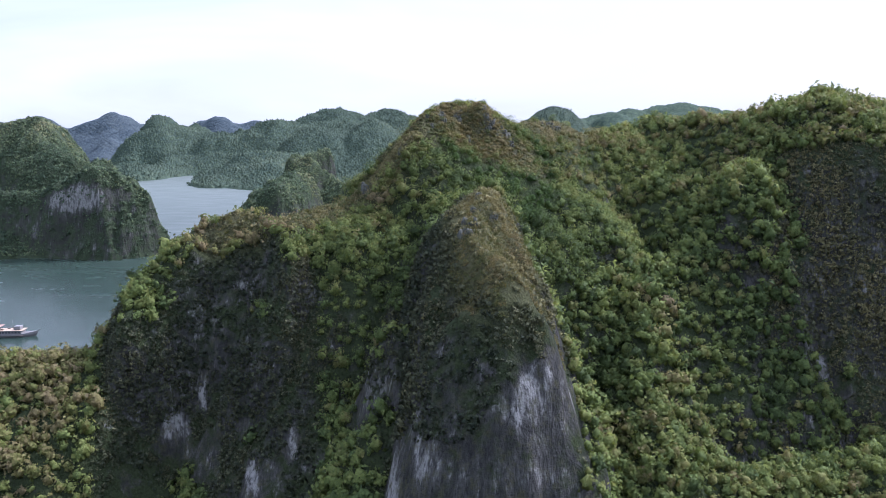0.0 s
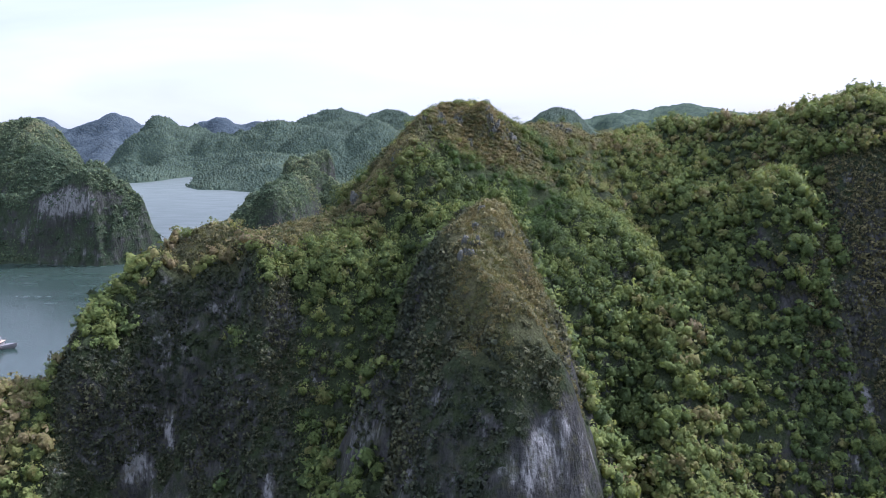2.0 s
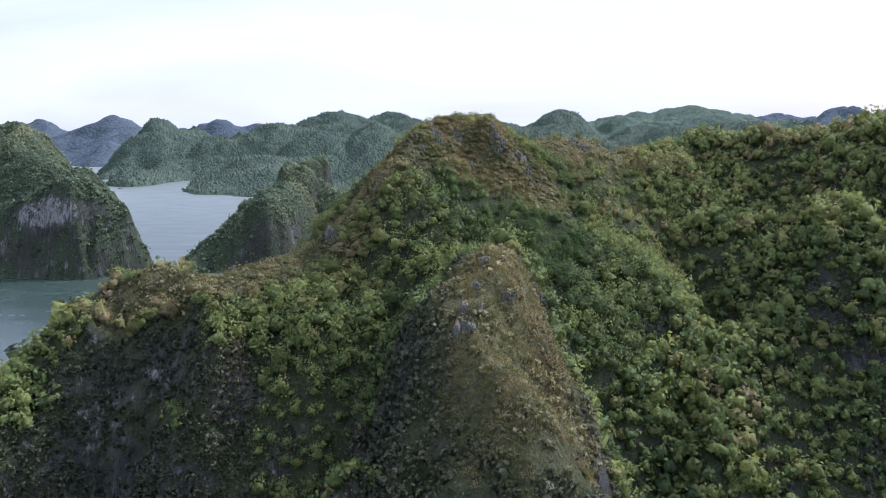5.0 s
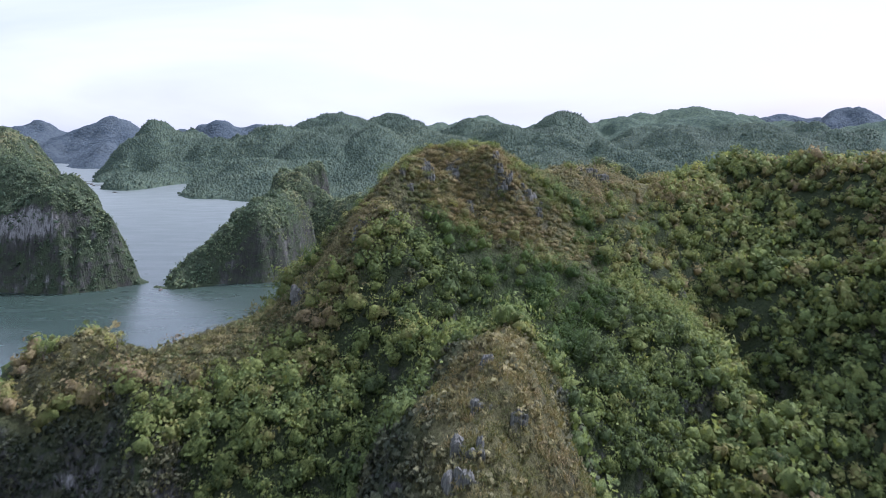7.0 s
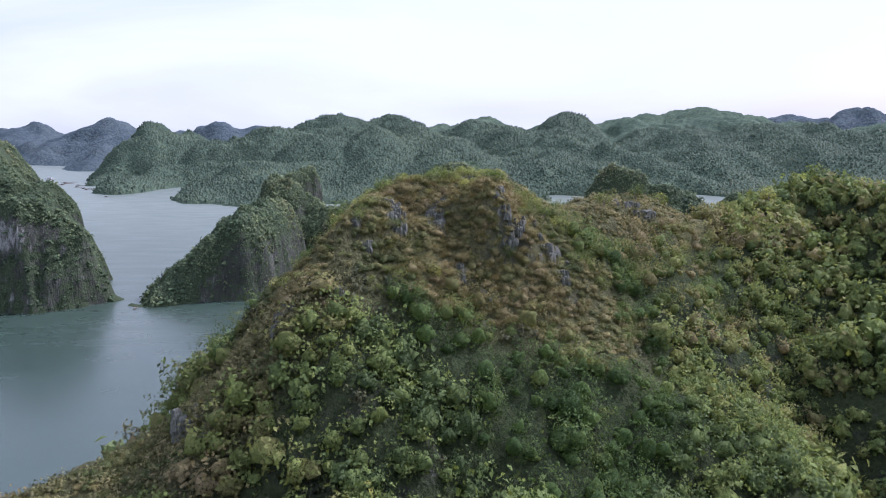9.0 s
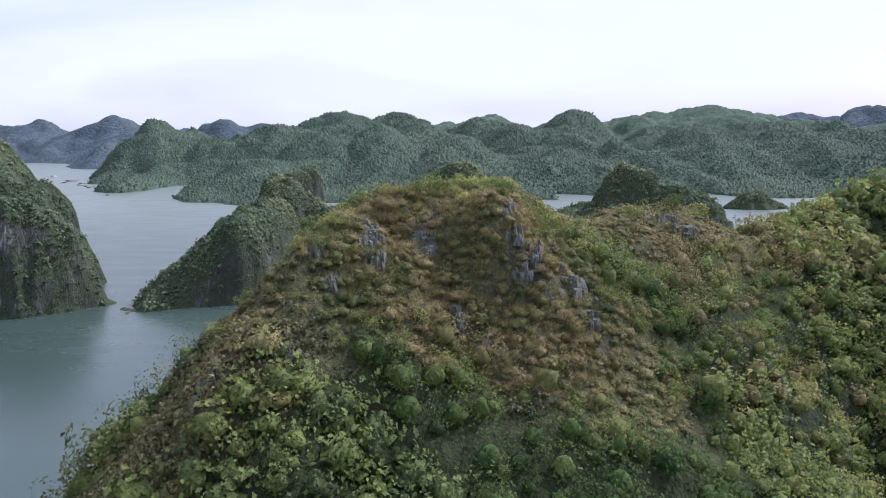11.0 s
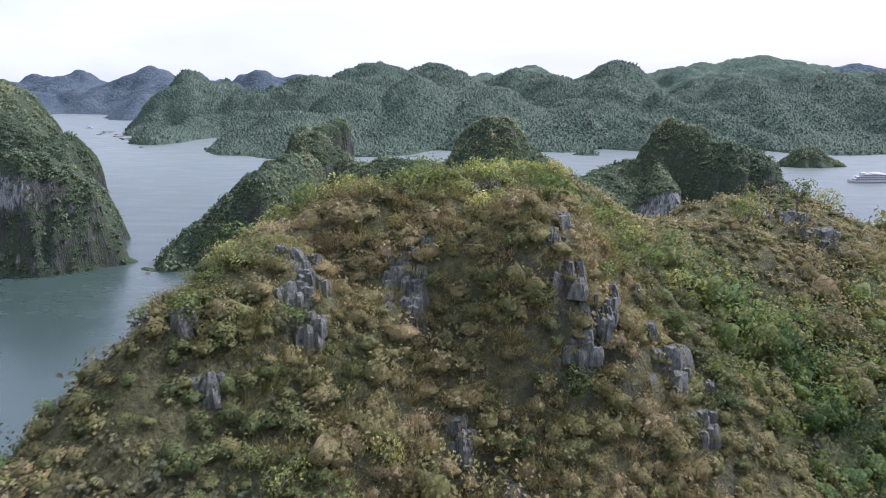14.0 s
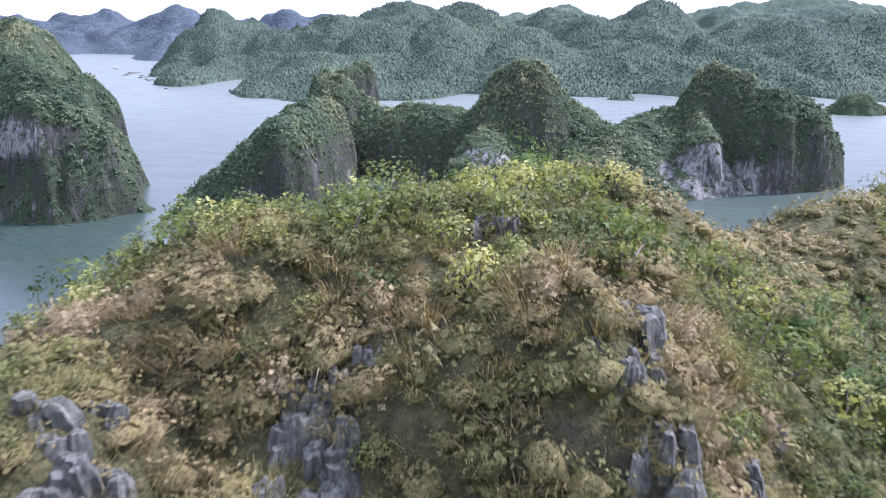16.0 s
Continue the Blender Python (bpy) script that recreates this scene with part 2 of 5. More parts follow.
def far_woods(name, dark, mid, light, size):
    """Woods seen from so far that the crowns run together: patches of tone, lighter scrub, grey crags where it is
    steep. The tones passed in carry distance haze.
    """
    b = Mat(name)
    geo = b.n("NewGeometry")
    pos = geo.outputs["Position"]
    nz = b.n("SeparateXYZ", {0: geo.outputs["True Normal"]}).outputs[2]
    crowns = b.n("TexVoronoi", {"Vector": pos, "Scale": 1 / size, "Randomness": 1.0}).outputs["Distance"]
    each = b.n("TexVoronoi", {"Vector": pos, "Scale": 1 / size, "Randomness": 1.0}).outputs["Color"]
    tone = b.math("ADD", b.math("ADD", b.math("MULTIPLY", b.noise(pos, 0.005, 3, 0.5), 0.32), b.math("MULTIPLY", b.noise(pos, 0.075, 6, 0.75), 0.43)), b.math("MULTIPLY", b.n("SeparateColor", {0: each}).outputs[0], 0.25))
    col = b.ramp(tone, [(0.39, dark), (0.50, mid), (0.61, light)])
    crag = b.ramp(b.noise(b.n("Mapping", {0: pos, "Scale": (0.12, 0.12, 0.02)}).outputs[0], 1.0, 6, 0.6), [(0.35, tuple(v * 0.8 for v in dark)), (0.65, tuple(v * 1.25 for v in light))])
    steep = b.math("ADD", nz, b.math("MULTIPLY", b.math("SUBTRACT", b.noise(pos, 0.03, 5), 0.5), 0.6))
    col = b.mix(b.grey(steep, 0.40, 0.55), crag, col)
    leafage = b.noise(pos, 2.2 / size, 4, 0.7)
    bump = b.n("Bump", {"Strength": 1.0, "Distance": size * 0.45, "Height": b.math("SUBTRACT", leafage, b.math("MULTIPLY", crowns, 0.6))})
    p = b.n("BsdfPrincipled", {"Base Color": col, "Roughness": 0.95, "Specular IOR Level": 0.02, "Normal": bump.outputs[0]})
    return b.done(p.outputs[0])


# distance haze is put into these base colours, bluest on the distant hills
FAR_HILL = far_woods("hazed_range_woods", (0.034, 0.052, 0.037), (0.045, 0.066, 0.044), (0.060, 0.082, 0.052), 6.0)
DISTANT_HILL = far_woods("hazed_distant_woods", (0.036, 0.050, 0.056), (0.044, 0.059, 0.064), (0.056, 0.071, 0.073), 12.0)


def limestone():
    b = Mat("bare_limestone")
    geo = b.n("NewGeometry")
    pos = geo.outputs["Position"]
    streak = b.noise(b.n("Mapping", {0: pos, "Scale": (6.5, 6.5, 0.9)}).outputs[0], 1.0, 7, 0.65)
    fine = b.noise(pos, 9.0, 7, 0.7)
    col = b.ramp(b.math("ADD", b.math("MULTIPLY", streak, 0.7), b.math("MULTIPLY", fine, 0.3)),
                 [(0.36, (0.016, 0.017, 0.014)), (0.45, (0.044, 0.047, 0.037)), (0.55, (0.077, 0.082, 0.064)), (0.68, (0.145, 0.152, 0.120))])
    bump = b.n("Bump", {"Strength": 0.7, "Distance": 0.08, "Height": b.math("ADD", fine, streak)})
    p = b.n("BsdfPrincipled", {"Base Color": col, "Roughness": 0.88, "Specular IOR Level": 0.25, "Normal": bump.outputs[0]})
    return b.done(p.outputs[0])


STONE = limestone()


def bark():
    b = Mat("bark")
    pos = b.n("NewGeometry").outputs["Position"]
    col = b.ramp(b.noise(pos, 6.0, 5), [(0.3, (0.07, 0.055, 0.04)), (0.7, (0.19, 0.16, 0.13))])
    return b.done(b.n("BsdfPrincipled", {"Base Color": col, "Roughness": 0.9}).outputs[0])


BARK = bark()


def sea():
    b = Mat("sea_water")
    pos = b.n("NewGeometry").outputs["Position"]
    big = b.noise(b.n("Mapping", {0: pos, "Scale": (0.004, 0.012, 1)}).outputs[0], 1.0, 4)
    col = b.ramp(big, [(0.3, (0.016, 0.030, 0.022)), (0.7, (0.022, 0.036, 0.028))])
    # distance haze over the channel and inner bay is put into a paler water colour
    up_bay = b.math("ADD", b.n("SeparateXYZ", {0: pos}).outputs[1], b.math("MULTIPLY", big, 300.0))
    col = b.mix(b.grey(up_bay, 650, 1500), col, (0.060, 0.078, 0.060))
    rip = b.noise(b.n("Mapping", {0: pos, "Scale": (0.35, 0.6, 1)}).outputs[0], 1.0, 5, 0.6)
    swell = b.noise(b.n("Mapping", {0: pos, "Scale": (0.02, 0.06, 1)}).outputs[0], 1.0, 3, 0.5)
    bump = b.n("Bump", {"Strength": 0.6, "Distance": 0.16, "Height": rip})
    # a light breeze roughens the open bay, the lee under the near hill stays smoother
    rough = b.math("ADD", b.grey(swell, 0.3, 0.7, 0.16, 0.24), b.grey(up_bay, 500, 1100, 0.0, 0.20))
    p = b.n("BsdfPrincipled", {"Base Color": col, "Roughness": rough, "IOR": 1.33, "Specular IOR Level": 0.5, "Normal": bump.outputs[0]})
    return b.done(p.outputs[0])


SEA = sea()


def plain(name, colour, rough=0.5, metal=0.0, vary=0.12):
    b = Mat(name)
    pos = b.n("TexCoord").outputs["Object"]
    f = b.noise(pos, 1.3, 5)
    col = b.mix(b.grey(f, 0.3, 0.7, 0, 1), tuple(v * (1 - vary) for v in colour), tuple(min(1, v * (1 + vary)) for v in colour))
    return b.done(b.n("BsdfPrincipled", {"Base Color": col, "Roughness": rough, "Metallic": metal}).outputs[0])


WHITE = plain("white_boat_paint", (0.38, 0.37, 0.36), 0.45)
OLD_WHITE = plain("weathered_white_paint", (0.14, 0.137, 0.13), 0.6)
WOOD = plain("dark_boat_wood", (0.085, 0.065, 0.05), 0.6)
AWNING = plain("faded_cloth", (0.24, 0.15, 0.11), 0.8)
GLASS = plain("dark_window_glass", (0.03, 0.035, 0.04), 0.12)
DECK = plain("deck_boards", (0.32, 0.25, 0.17), 0.7)
RAFT = plain("weathered_raft_wood", (0.10, 0.09, 0.075), 0.85)


# ---------------------------------------------------------------- relief
def lattice(ix, iy, seed):
    h = (ix.astype(np.int64) * 374761393 + iy.astype(np.int64) * 668265263 + seed * 974711) & 0x7FFFFFFF
    h = ((h ^ (h >> 13)) * 1274126177) & 0x7FFFFFFF
    h = ((h ^ (h >> 16)) * 668265263) & 0x7FFFFFFF
    return (h ^ (h >> 15)) % 65536 / 32768.0 - 1.0


def grain(x, y, seed=0):
    """Smooth noise between -1 and 1, one bump to a unit."""
    ix, iy = np.floor(x), np.floor(y)
    fx, fy = x - ix, y - iy
    fx, fy = fx * fx * (3 - 2 * fx), fy * fy * (3 - 2 * fy)
    a, b = lattice(ix, iy, seed), lattice(ix + 1, iy, seed)
    c, d = lattice(ix, iy + 1, seed), lattice(ix + 1, iy + 1, seed)
    return (a * (1 - fx) + b * fx) * (1 - fy) + (c * (1 - fx) + d * fx) * fy


def fbm(x, y, size, octaves=4, seed=0, gain=0.5):
    total, amp = 0.0, 1.0
    for k in range(octaves):
        total = total + amp * grain(x / size + 17.3 * k, y / size - 9.1 * k, seed + k)
        amp, size = amp * gain, size * 0.5
    return total


def crest(X, Y, line, w, slope, curve, brow=0.0, fall=0.0):
    """Height of a ridge: a line of summits, w wide at its rounded top, whose flanks fall at slope and steepen by curve;
    below the brow, so many metres under the summits, they turn to cliffs."""
    best = np.full(X.shape, -1e9)
    pts = line if len(line) > 1 else [line[0], line[0]]
    for (ax, ay, az), (bx, by, bz) in zip(pts, pts[1:]):
        dx, dy = bx - ax, by - ay
        q = dx * dx + dy * dy
        u = np.clip(((X - ax) * dx + (Y - ay) * dy) / q, 0, 1) if q else 0.0
        d = np.hypot(X - ax - u * dx, Y - ay - u * dy)
        drop = slope * (np.sqrt(d * d + w * w) - w) * (1 + curve * d)
        if fall:
            drop = drop + fall * 2 * np.logaddexp(0, (drop - brow) / 2)
        best = np.maximum(best, az + u * (bz - az) - drop)
    return best


def blend(parts, k):
    total = parts[0]
    for p in parts[1:]:
        total = np.logaddexp(total / k, p / k) * k
    return total


MAIN = [
    ([(-5.5, 224.6, 113.4), (0.5, 224.6, 117.4), (3.8, 221.5, 119.1), (19.1, 229.3, 113.7)], 7.7, 1.74, 0.0371),
    ([(14.3, 234.4, 115.3), (30.2, 240.0, 112.9), (39.9, 252.4, 114.0)], 3.9, 1.05, 0.0077),
    ([(82.5, 264.5, 113.2), (96.1, 244.0, 114.6), (108.5, 230.8, 117.8), (116.9, 225.2, 122.4), (135.2, 221.9, 116.3), (175.0, 220.0, 112.0)], 6.8, 0.96, 0.0042, 18.3, 1.44),
    ([(-22.7, 186.7, 86.9), (-2.8, 207.7, 111.1), (34.7, 211.0, 92.5), (61.6, 236.2, 78.5)], 23.7, 1.86, 0.0039),
    ([(11.5, 175.2, 97.4), (9.2, 152.6, 96.6), (7.6, 136.4, 88.6), (13.5, 127.0, 86.0)], 1.3, 1.19, 0.0133, 10.6, 0.95),
    ([(4.8, 167.2, 96.2), (4.7, 174.2, 92.4), (-3.5, 179.0, 93.0)], 2.6, 1.58, 0.0139, 27.3, 0.57),
    ([(17.0, 150.8, 83.8), (26.7, 155.8, 63.7), (19.9, 130.1, 43.1)], 2.3, 2.52, 0.0175, 27.3, 0.52),
    ([(-9.3, 141.9, 71.4), (-12.0, 136.0, 55.0), (-14.0, 125.0, 40.0)], 3.2, 1.44, 0.0098, 30.0, 0.50),
    ([(-25.3, 199.6, 90.4), (-38.1, 183.8, 88.6), (-66.3, 199.1, 84.0), (-75.2, 176.0, 71.4)], 5.5, 1.34, 0.0043, 9.7, 1.24),
    ([(-53.8, 195.8, 87.8), (-37.4, 172.7, 81.1), (-40.6, 167.8, 72.0)], 4.6, 2.16, 0.0042, 9.4, 1.23),
    ([(-65.5, 184.7, 82.7), (-67.1, 173.9, 65.0)], 4.5, 2.23, 0.0020, 11.6, 0.89),
    ([(-88.9, 168.6, 55.4), (-104.0, 167.7, 55.0), (-140.0, 168.0, 46.0)], 6.4, 0.95, 0.0040),
    ([(32.5, 246.9, 109.1), (59.5, 257.4, 109.0), (80.2, 273.8, 113.6), (91.0, 272.3, 107.9)], 4.9, 0.96, 0.0084),
    ([(-5.1, 206.5, 114.3), (-3.1, 217.0, 116.1)], 4.0, 2.17, 0.0120),
    ([(12.7, 228.0, 118.4), (15.6, 226.0, 108.4)], 6.1, 0.95, 0.0092),
    ([(-2.4, 211.0, 115.8), (6.1, 214.1, 112.0), (9.6, 217.7, 118.3), (12.2, 212.5, 108.9)], 3.1, 1.57, 0.0134),
    ([(49.5, 157.8, 38.2), (77.0, 160.3, 28.8), (130.1, 165.8, 35.8)], 8.2, 0.82, 0.0040, 30.0, 0.30),
    ([(48.9, 171.2, 57.9), (53.2, 187.5, 69.8), (78.6, 201.5, 83.1)], 4.9, 1.50, 0.0040, 37.1, 0.35),
    ([(66.1, 231.1, 93.3), (83.0, 214.6, 96.9), (88.3, 209.4, 102.5)], 4.0, 1.40, 0.0043, 16.8, 0.79),
]


def main_height(x, y):
    wx = x + 3.5 * fbm(x, y, 22, 3, 11) + 0.9 * fbm(x, y, 4.5, 2, 15)
    wy = y + 3.5 * fbm(x, y, 22, 3, 12) + 0.9 * fbm(x, y, 4.5, 2, 16)
    h = blend([crest(wx, wy, *c) for c in MAIN], 2.2)
    # fluted ribs of bare limestone run down the steep face of the summit
    ribs = np.clip(1.3 - np.hypot((x - 6) / 17, (y - 207) / 8), 0, 1)
    h = h + ribs * (0.5 * np.abs(grain(x / 1.5, y / 4.5, 33)) + 0.25 * np.abs(grain(x / 0.8, y / 2.0, 34)) - 0.3)
    # a low saddle between the summit and its eastern arm
    h = h - 1.2 * np.exp(-((x - 21) / 4.5) ** 2 - ((y - 238) / 6) ** 2)
    return h + 0.9 * fbm(x, y, 9, 4, 31) + 0.25 * np.abs(fbm(x, y, 2.0, 2, 36))


ISLE_A = [
    ([(-420.0, 668.0, 52.0), (-362.6, 645.2, 59.9), (-308.0, 634.0, 78.3), (-279.8, 656.4, 70.3)], 6.2, 1.00, 0.0087, 7.4, 2.75),
    ([(-291.4, 651.9, 59.9), (-267.5, 657.0, 33.4), (-250.0, 655.6, 5.8)], 6.9, 1.41, 0.0115, 17.6, 2.28),
    ([(-399.0, 634.9, 23.5), (-359.5, 627.9, 7.8)], 8.2, 0.97, 0.0098, 30.0, 0.50),
    ([(-640.0, 860.0, 95.0), (-557.4, 871.5, 114.7), (-499.7, 900.4, 127.9), (-476.7, 845.9, 114.9), (-430.6, 820.4, 87.6)], 15.9, 1.10, 0.0046, 39.5, 0.95),
    ([(-397.2, 828.5, 78.1), (-390.0, 793.6, 67.2), (-324.9, 735.2, 51.5), (-320.4, 693.5, 44.2)], 8.6, 1.49, 0.0166, 40.3, 2.07),
    ([(-307.1, 691.4, 44.5), (-283.2, 669.0, 39.8)], 9.6, 1.25, 0.0105, 18.9, 2.09),
]

ISLE_B = [
    ([(-194.8, 880.3, 52.7), (-181.6, 886.6, 79.4), (-177.5, 837.7, 77.3), (-165.3, 874.7, 86.4), (-147.6, 897.2, 89.7)], 5.9, 1.78, 0.0298, 14.0, 4.24),
    ([(-161.3, 839.2, 79.0), (-199.4, 807.4, 43.7), (-154.9, 760.0, 66.5), (-154.5, 682.6, 62.5), (-193.2, 665.2, 28.9), (-218.1, 629.8, 1.6)], 17.1, 1.19, 0.0170, 18.5, 2.10),
    ([(-147.5, 866.1, 60.9), (-104.6, 820.6, 50.1), (-78.1, 800.5, 61.6), (-20.7, 800.2, 52.6)], 13.4, 0.91, 0.0152, 25.0, 1.00),
    ([(-6.7, 774.8, 93.3), (8.6, 767.9, 99.8), (19.3, 807.8, 91.3)], 6.9, 1.25, 0.0081, 22.5, 1.14),
    ([(-20.4, 808.8, 68.0), (-16.7, 735.2, 45.9), (-16.0, 699.0, 39.0)], 11.3, 1.16, 0.0161, 19.8, 2.00),
    ([(29.3, 805.6, 71.5), (85.4, 779.9, 43.7), (126.2, 812.1, 57.7)], 15.5, 0.57, 0.0053, 38.1, 0.38),
    ([(63.7, 791.4, 52.8), (62.0, 730.0, 31.0)], 14.1, 1.00, 0.0150, 20.0, 1.00),
    ([(153.8, 814.0, 84.3), (162.0, 809.4, 95.8), (184.5, 807.7, 90.6)], 7.3, 1.60, 0.0105, 22.5, 1.23),
    ([(155.7, 818.3, 75.5), (148.3, 766.9, 45.4)], 12.4, 1.19, 0.0168, 13.0, 3.23),
    ([(193.6, 795.8, 73.7), (204.2, 792.1, 76.8), (237.3, 805.8, 66.0)], 7.4, 1.59, 0.0132, 17.4, 1.22),
    ([(208.6, 799.5, 59.8), (242.1, 809.6, 52.4), (249.1, 824.3, 24.1)], 10.6, 1.26, 0.0190, 22.2, 1.71),
]

RANGE = [
    ([(-747.0, 2243.6, 129.7), (-801.9, 2129.0, 144.5), (-702.9, 2101.1, 117.7), (-702.8, 1918.1, 51.7), (-726.3, 1673.7, 19.7)], 61.6, 0.83, 0.0014),
    ([(-869.0, 2276.4, 159.6), (-844.0, 2078.0, 84.8), (-833.1, 1882.2, 23.8)], 24.3, 1.10, 0.0011),
    ([(-689.7, 2106.4, 122.8), (-550.8, 1981.2, 99.8), (-488.1, 2022.1, 128.2), (-387.1, 2112.4, 127.1)], 39.0, 0.52, 0.0006),
    ([(-433.1, 1458.3, 28.9), (-345.0, 1514.9, 46.3), (-384.6, 1590.3, 47.9), (-353.9, 1802.0, 76.2), (-318.5, 1999.1, 129.7)], 23.5, 0.28, 0.0004),
    ([(-422.5, 2217.5, 144.8), (-355.5, 2291.2, 183.1), (-253.5, 2255.7, 150.0), (-149.8, 2255.7, 173.9), (-52.2, 2385.8, 143.7), (-63.5, 2559.6, 160.3), (131.2, 2418.0, 189.9), (230.7, 2552.3, 127.3), (404.1, 2514.4, 178.1), (448.2, 2515.3, 159.5), (664.3, 2610.5, 171.7), (855.7, 2575.3, 201.1), (976.6, 2666.9, 182.8), (1116.7, 2696.0, 152.7)], 32.0, 0.64, 0.0004),
    ([(-353.6, 2306.3, 169.6), (-205.0, 1904.8, 121.7), (-104.6, 1637.8, 51.4), (-169.1, 1457.5, 11.4)], 49.4, 0.54, 0.0006),
    ([(-141.7, 2282.7, 161.6), (-23.4, 1951.3, 117.4), (39.8, 1648.3, 70.1), (179.7, 1485.3, 12.6)], 57.0, 0.44, 0.0006),
    ([(103.4, 2360.9, 171.6), (251.2, 2049.9, 118.6), (300.1, 1700.4, 78.0), (337.5, 1530.6, 19.3)], 56.8, 0.45, 0.0006),
    ([(398.2, 2507.7, 182.4), (296.8, 2001.9, 125.7), (440.0, 1720.0, 84.0), (469.2, 1681.9, 70.0)], 38.3, 0.62, 0.0006),
    ([(646.8, 2601.1, 184.4), (641.7, 2100.8, 119.0), (600.0, 1750.0, 70.0), (602.4, 1552.5, 20.3)], 65.8, 0.44, 0.0006),
    ([(813.8, 2616.5, 199.9), (900.4, 2150.6, 129.9), (860.0, 1800.0, 80.0), (800.0, 1560.1, 30.0)], 68.1, 0.43, 0.0006),
    ([(964.7, 2678.7, 177.2), (1097.5, 2150.3, 124.5), (1150.0, 1700.0, 95.0), (980.0, 1450.0, 62.0), (745.0, 1420.6, 17.2)], 57.6, 0.44, 0.0006),
    ([(1150.9, 2704.0, 158.7), (1500.0, 2500.0, 150.0), (1900.0, 2300.0, 150.0)], 59.6, 0.40, 0.0006),
]

DISTANT = [
    ([(-2510.1, 3539.6, 142.6), (-2004.6, 3633.7, 138.9), (-1792.2, 3622.4, 142.5), (-1531.9, 3388.3, 158.6), (-1300.8, 3577.5, 147.3), (-1175.7, 3642.5, 171.5), (-1072.6, 3735.3, 137.1), (-499.5, 3752.6, 159.6)], 58.1, 0.51, 0.0004),
    ([(-1475.7, 3264.1, 174.8), (-1366.0, 3091.7, 112.1), (-1242.5, 2723.4, 55.8)], 46.9, 0.43, 0.0004),
    ([(-1946.5, 3541.7, 183.8), (-1889.0, 3288.5, 103.6), (-1802.6, 2948.6, 25.9)], 48.1, 0.54, 0.0005),
    ([(1143.0, 3300.0, 150.0), (1455.6, 3284.6, 204.8), (1561.2, 3229.1, 170.6), (1674.7, 3110.9, 210.1), (1801.2, 3045.3, 193.1), (2400.0, 3000.0, 200.0)], 50.2, 0.50, 0.0005),
]


def knolls(x, y, cell, seed):
    """Rounded karst knolls, one to a cell: 0 between them, up to 1 at a top."""
    best = np.zeros(np.shape(x))
    cx, cy = np.floor(x / cell), np.floor(y / cell)
    for dx in (-1, 0, 1):
        for dy in (-1, 0, 1):
            px = (cx + dx + 0.5 + 0.4 * lattice(cx + dx, cy + dy, seed)) * cell
            py = (cy + dy + 0.5 + 0.4 * lattice(cx + dx, cy + dy, seed + 1)) * cell
            r = cell * (0.42 + 0.16 * lattice(cx + dx, cy + dy, seed + 2))
            h = 0.65 + 0.35 * lattice(cx + dx, cy + dy, seed + 3)
            best = np.maximum(best, h * np.clip(1 - ((x - px) ** 2 + (y - py) ** 2) / (r * r), 0, 1) ** 0.7)
    return best


def relief(parts, k, warp, size, rough, seed, flute=0.0, knoll=0.0):
    def height(x, y):
        wx = x + warp * fbm(x, y, size, 4, seed)
        wy = y + warp * fbm(x, y, size, 4, seed + 5)
        if flute:
            wx = wx + flute * fbm(x, y, 11, 3, seed + 20, 0.6)
            wy = wy + flute * fbm(x, y, 11, 3, seed + 24, 0.6)
        h = blend([crest(wx, wy, *c) for c in parts], k) + rough * fbm(x, y, size * 0.5, 4, seed + 9)
        if knoll:
            h = h + np.clip(h / 40, 0, 1) * (26 * np.abs(fbm(x, y, 170, 4, seed + 50)) - 10)
            h = h + np.clip(h / 60, 0, 1) * knoll * (knolls(x + 25 * fbm(x, y, 60, 2, seed + 40), y, 170, seed + 31) + 0.2 * knolls(x, y, 80, seed + 37) - 0.42)
        return h
    return height


isle_a = relief(ISLE_A, 3.0, 9.0, 45, 2.5, 41, 1.6)
isle_b = relief(ISLE_B, 3.0, 8.0, 40, 2.5, 61, 1.6)
range_bare = relief(RANGE, 8.0, 45.0, 260, 10.0, 81, 0.0, 12.0)
distant_height = relief(DISTANT, 8.0, 50.0, 300, 12.0, 101, 0.0, 30.0)
islet_height = relief([([(455, 1316, 10), (475, 1320, 26), (492, 1322, 30), (510, 1320, 16), (535, 1318, 6)], 6, 0.9, 0.01)], 2.0, 5.0, 30, 1.5, 121)


def range_height(x, y):
    """The ground of the range under its closed canopy."""
    h = range_bare(x, y)
    h = np.where(h < 6, 6 + 3 * (h - 6), h)      # the shore drops steeply into the bay
    return h - np.where(h > 3, 1.0, 0.0) + np.clip(h / 6, 0, 1) * np.clip((y - 2300) / 150, 0, 1) * (4.0 * knolls(x, y, 15.0, 301) - 1.0)


# ---------------------------------------------------------------- mesh helpers
def raw_mesh(name, verts, faces, tint=None, smooth=False):
    """A mesh from arrays; faces all have the same number of corners."""
    me = bpy.data.meshes.new(name)
    verts, faces = np.asarray(verts, np.float32), np.asarray(faces, np.int32)
    me.vertices.add(len(verts))
    me.vertices.foreach_set("co", verts.ravel())
    me.loops.add(faces.size)
    me.loops.foreach_set("vertex_index", faces.ravel())
    me.polygons.add(len(faces))
    me.polygons.foreach_set("loop_start", np.arange(0, faces.size, faces.shape[1], dtype=np.int32))
    if smooth:
        me.polygons.foreach_set("use_smooth", np.ones(len(faces), bool))
    if tint is not None:
        me.attributes.new("tint", "FLOAT", "POINT").data.foreach_set("value", np.asarray(tint, np.float32))
    me.update(calc_edges=True)
    me.validate()
    return me


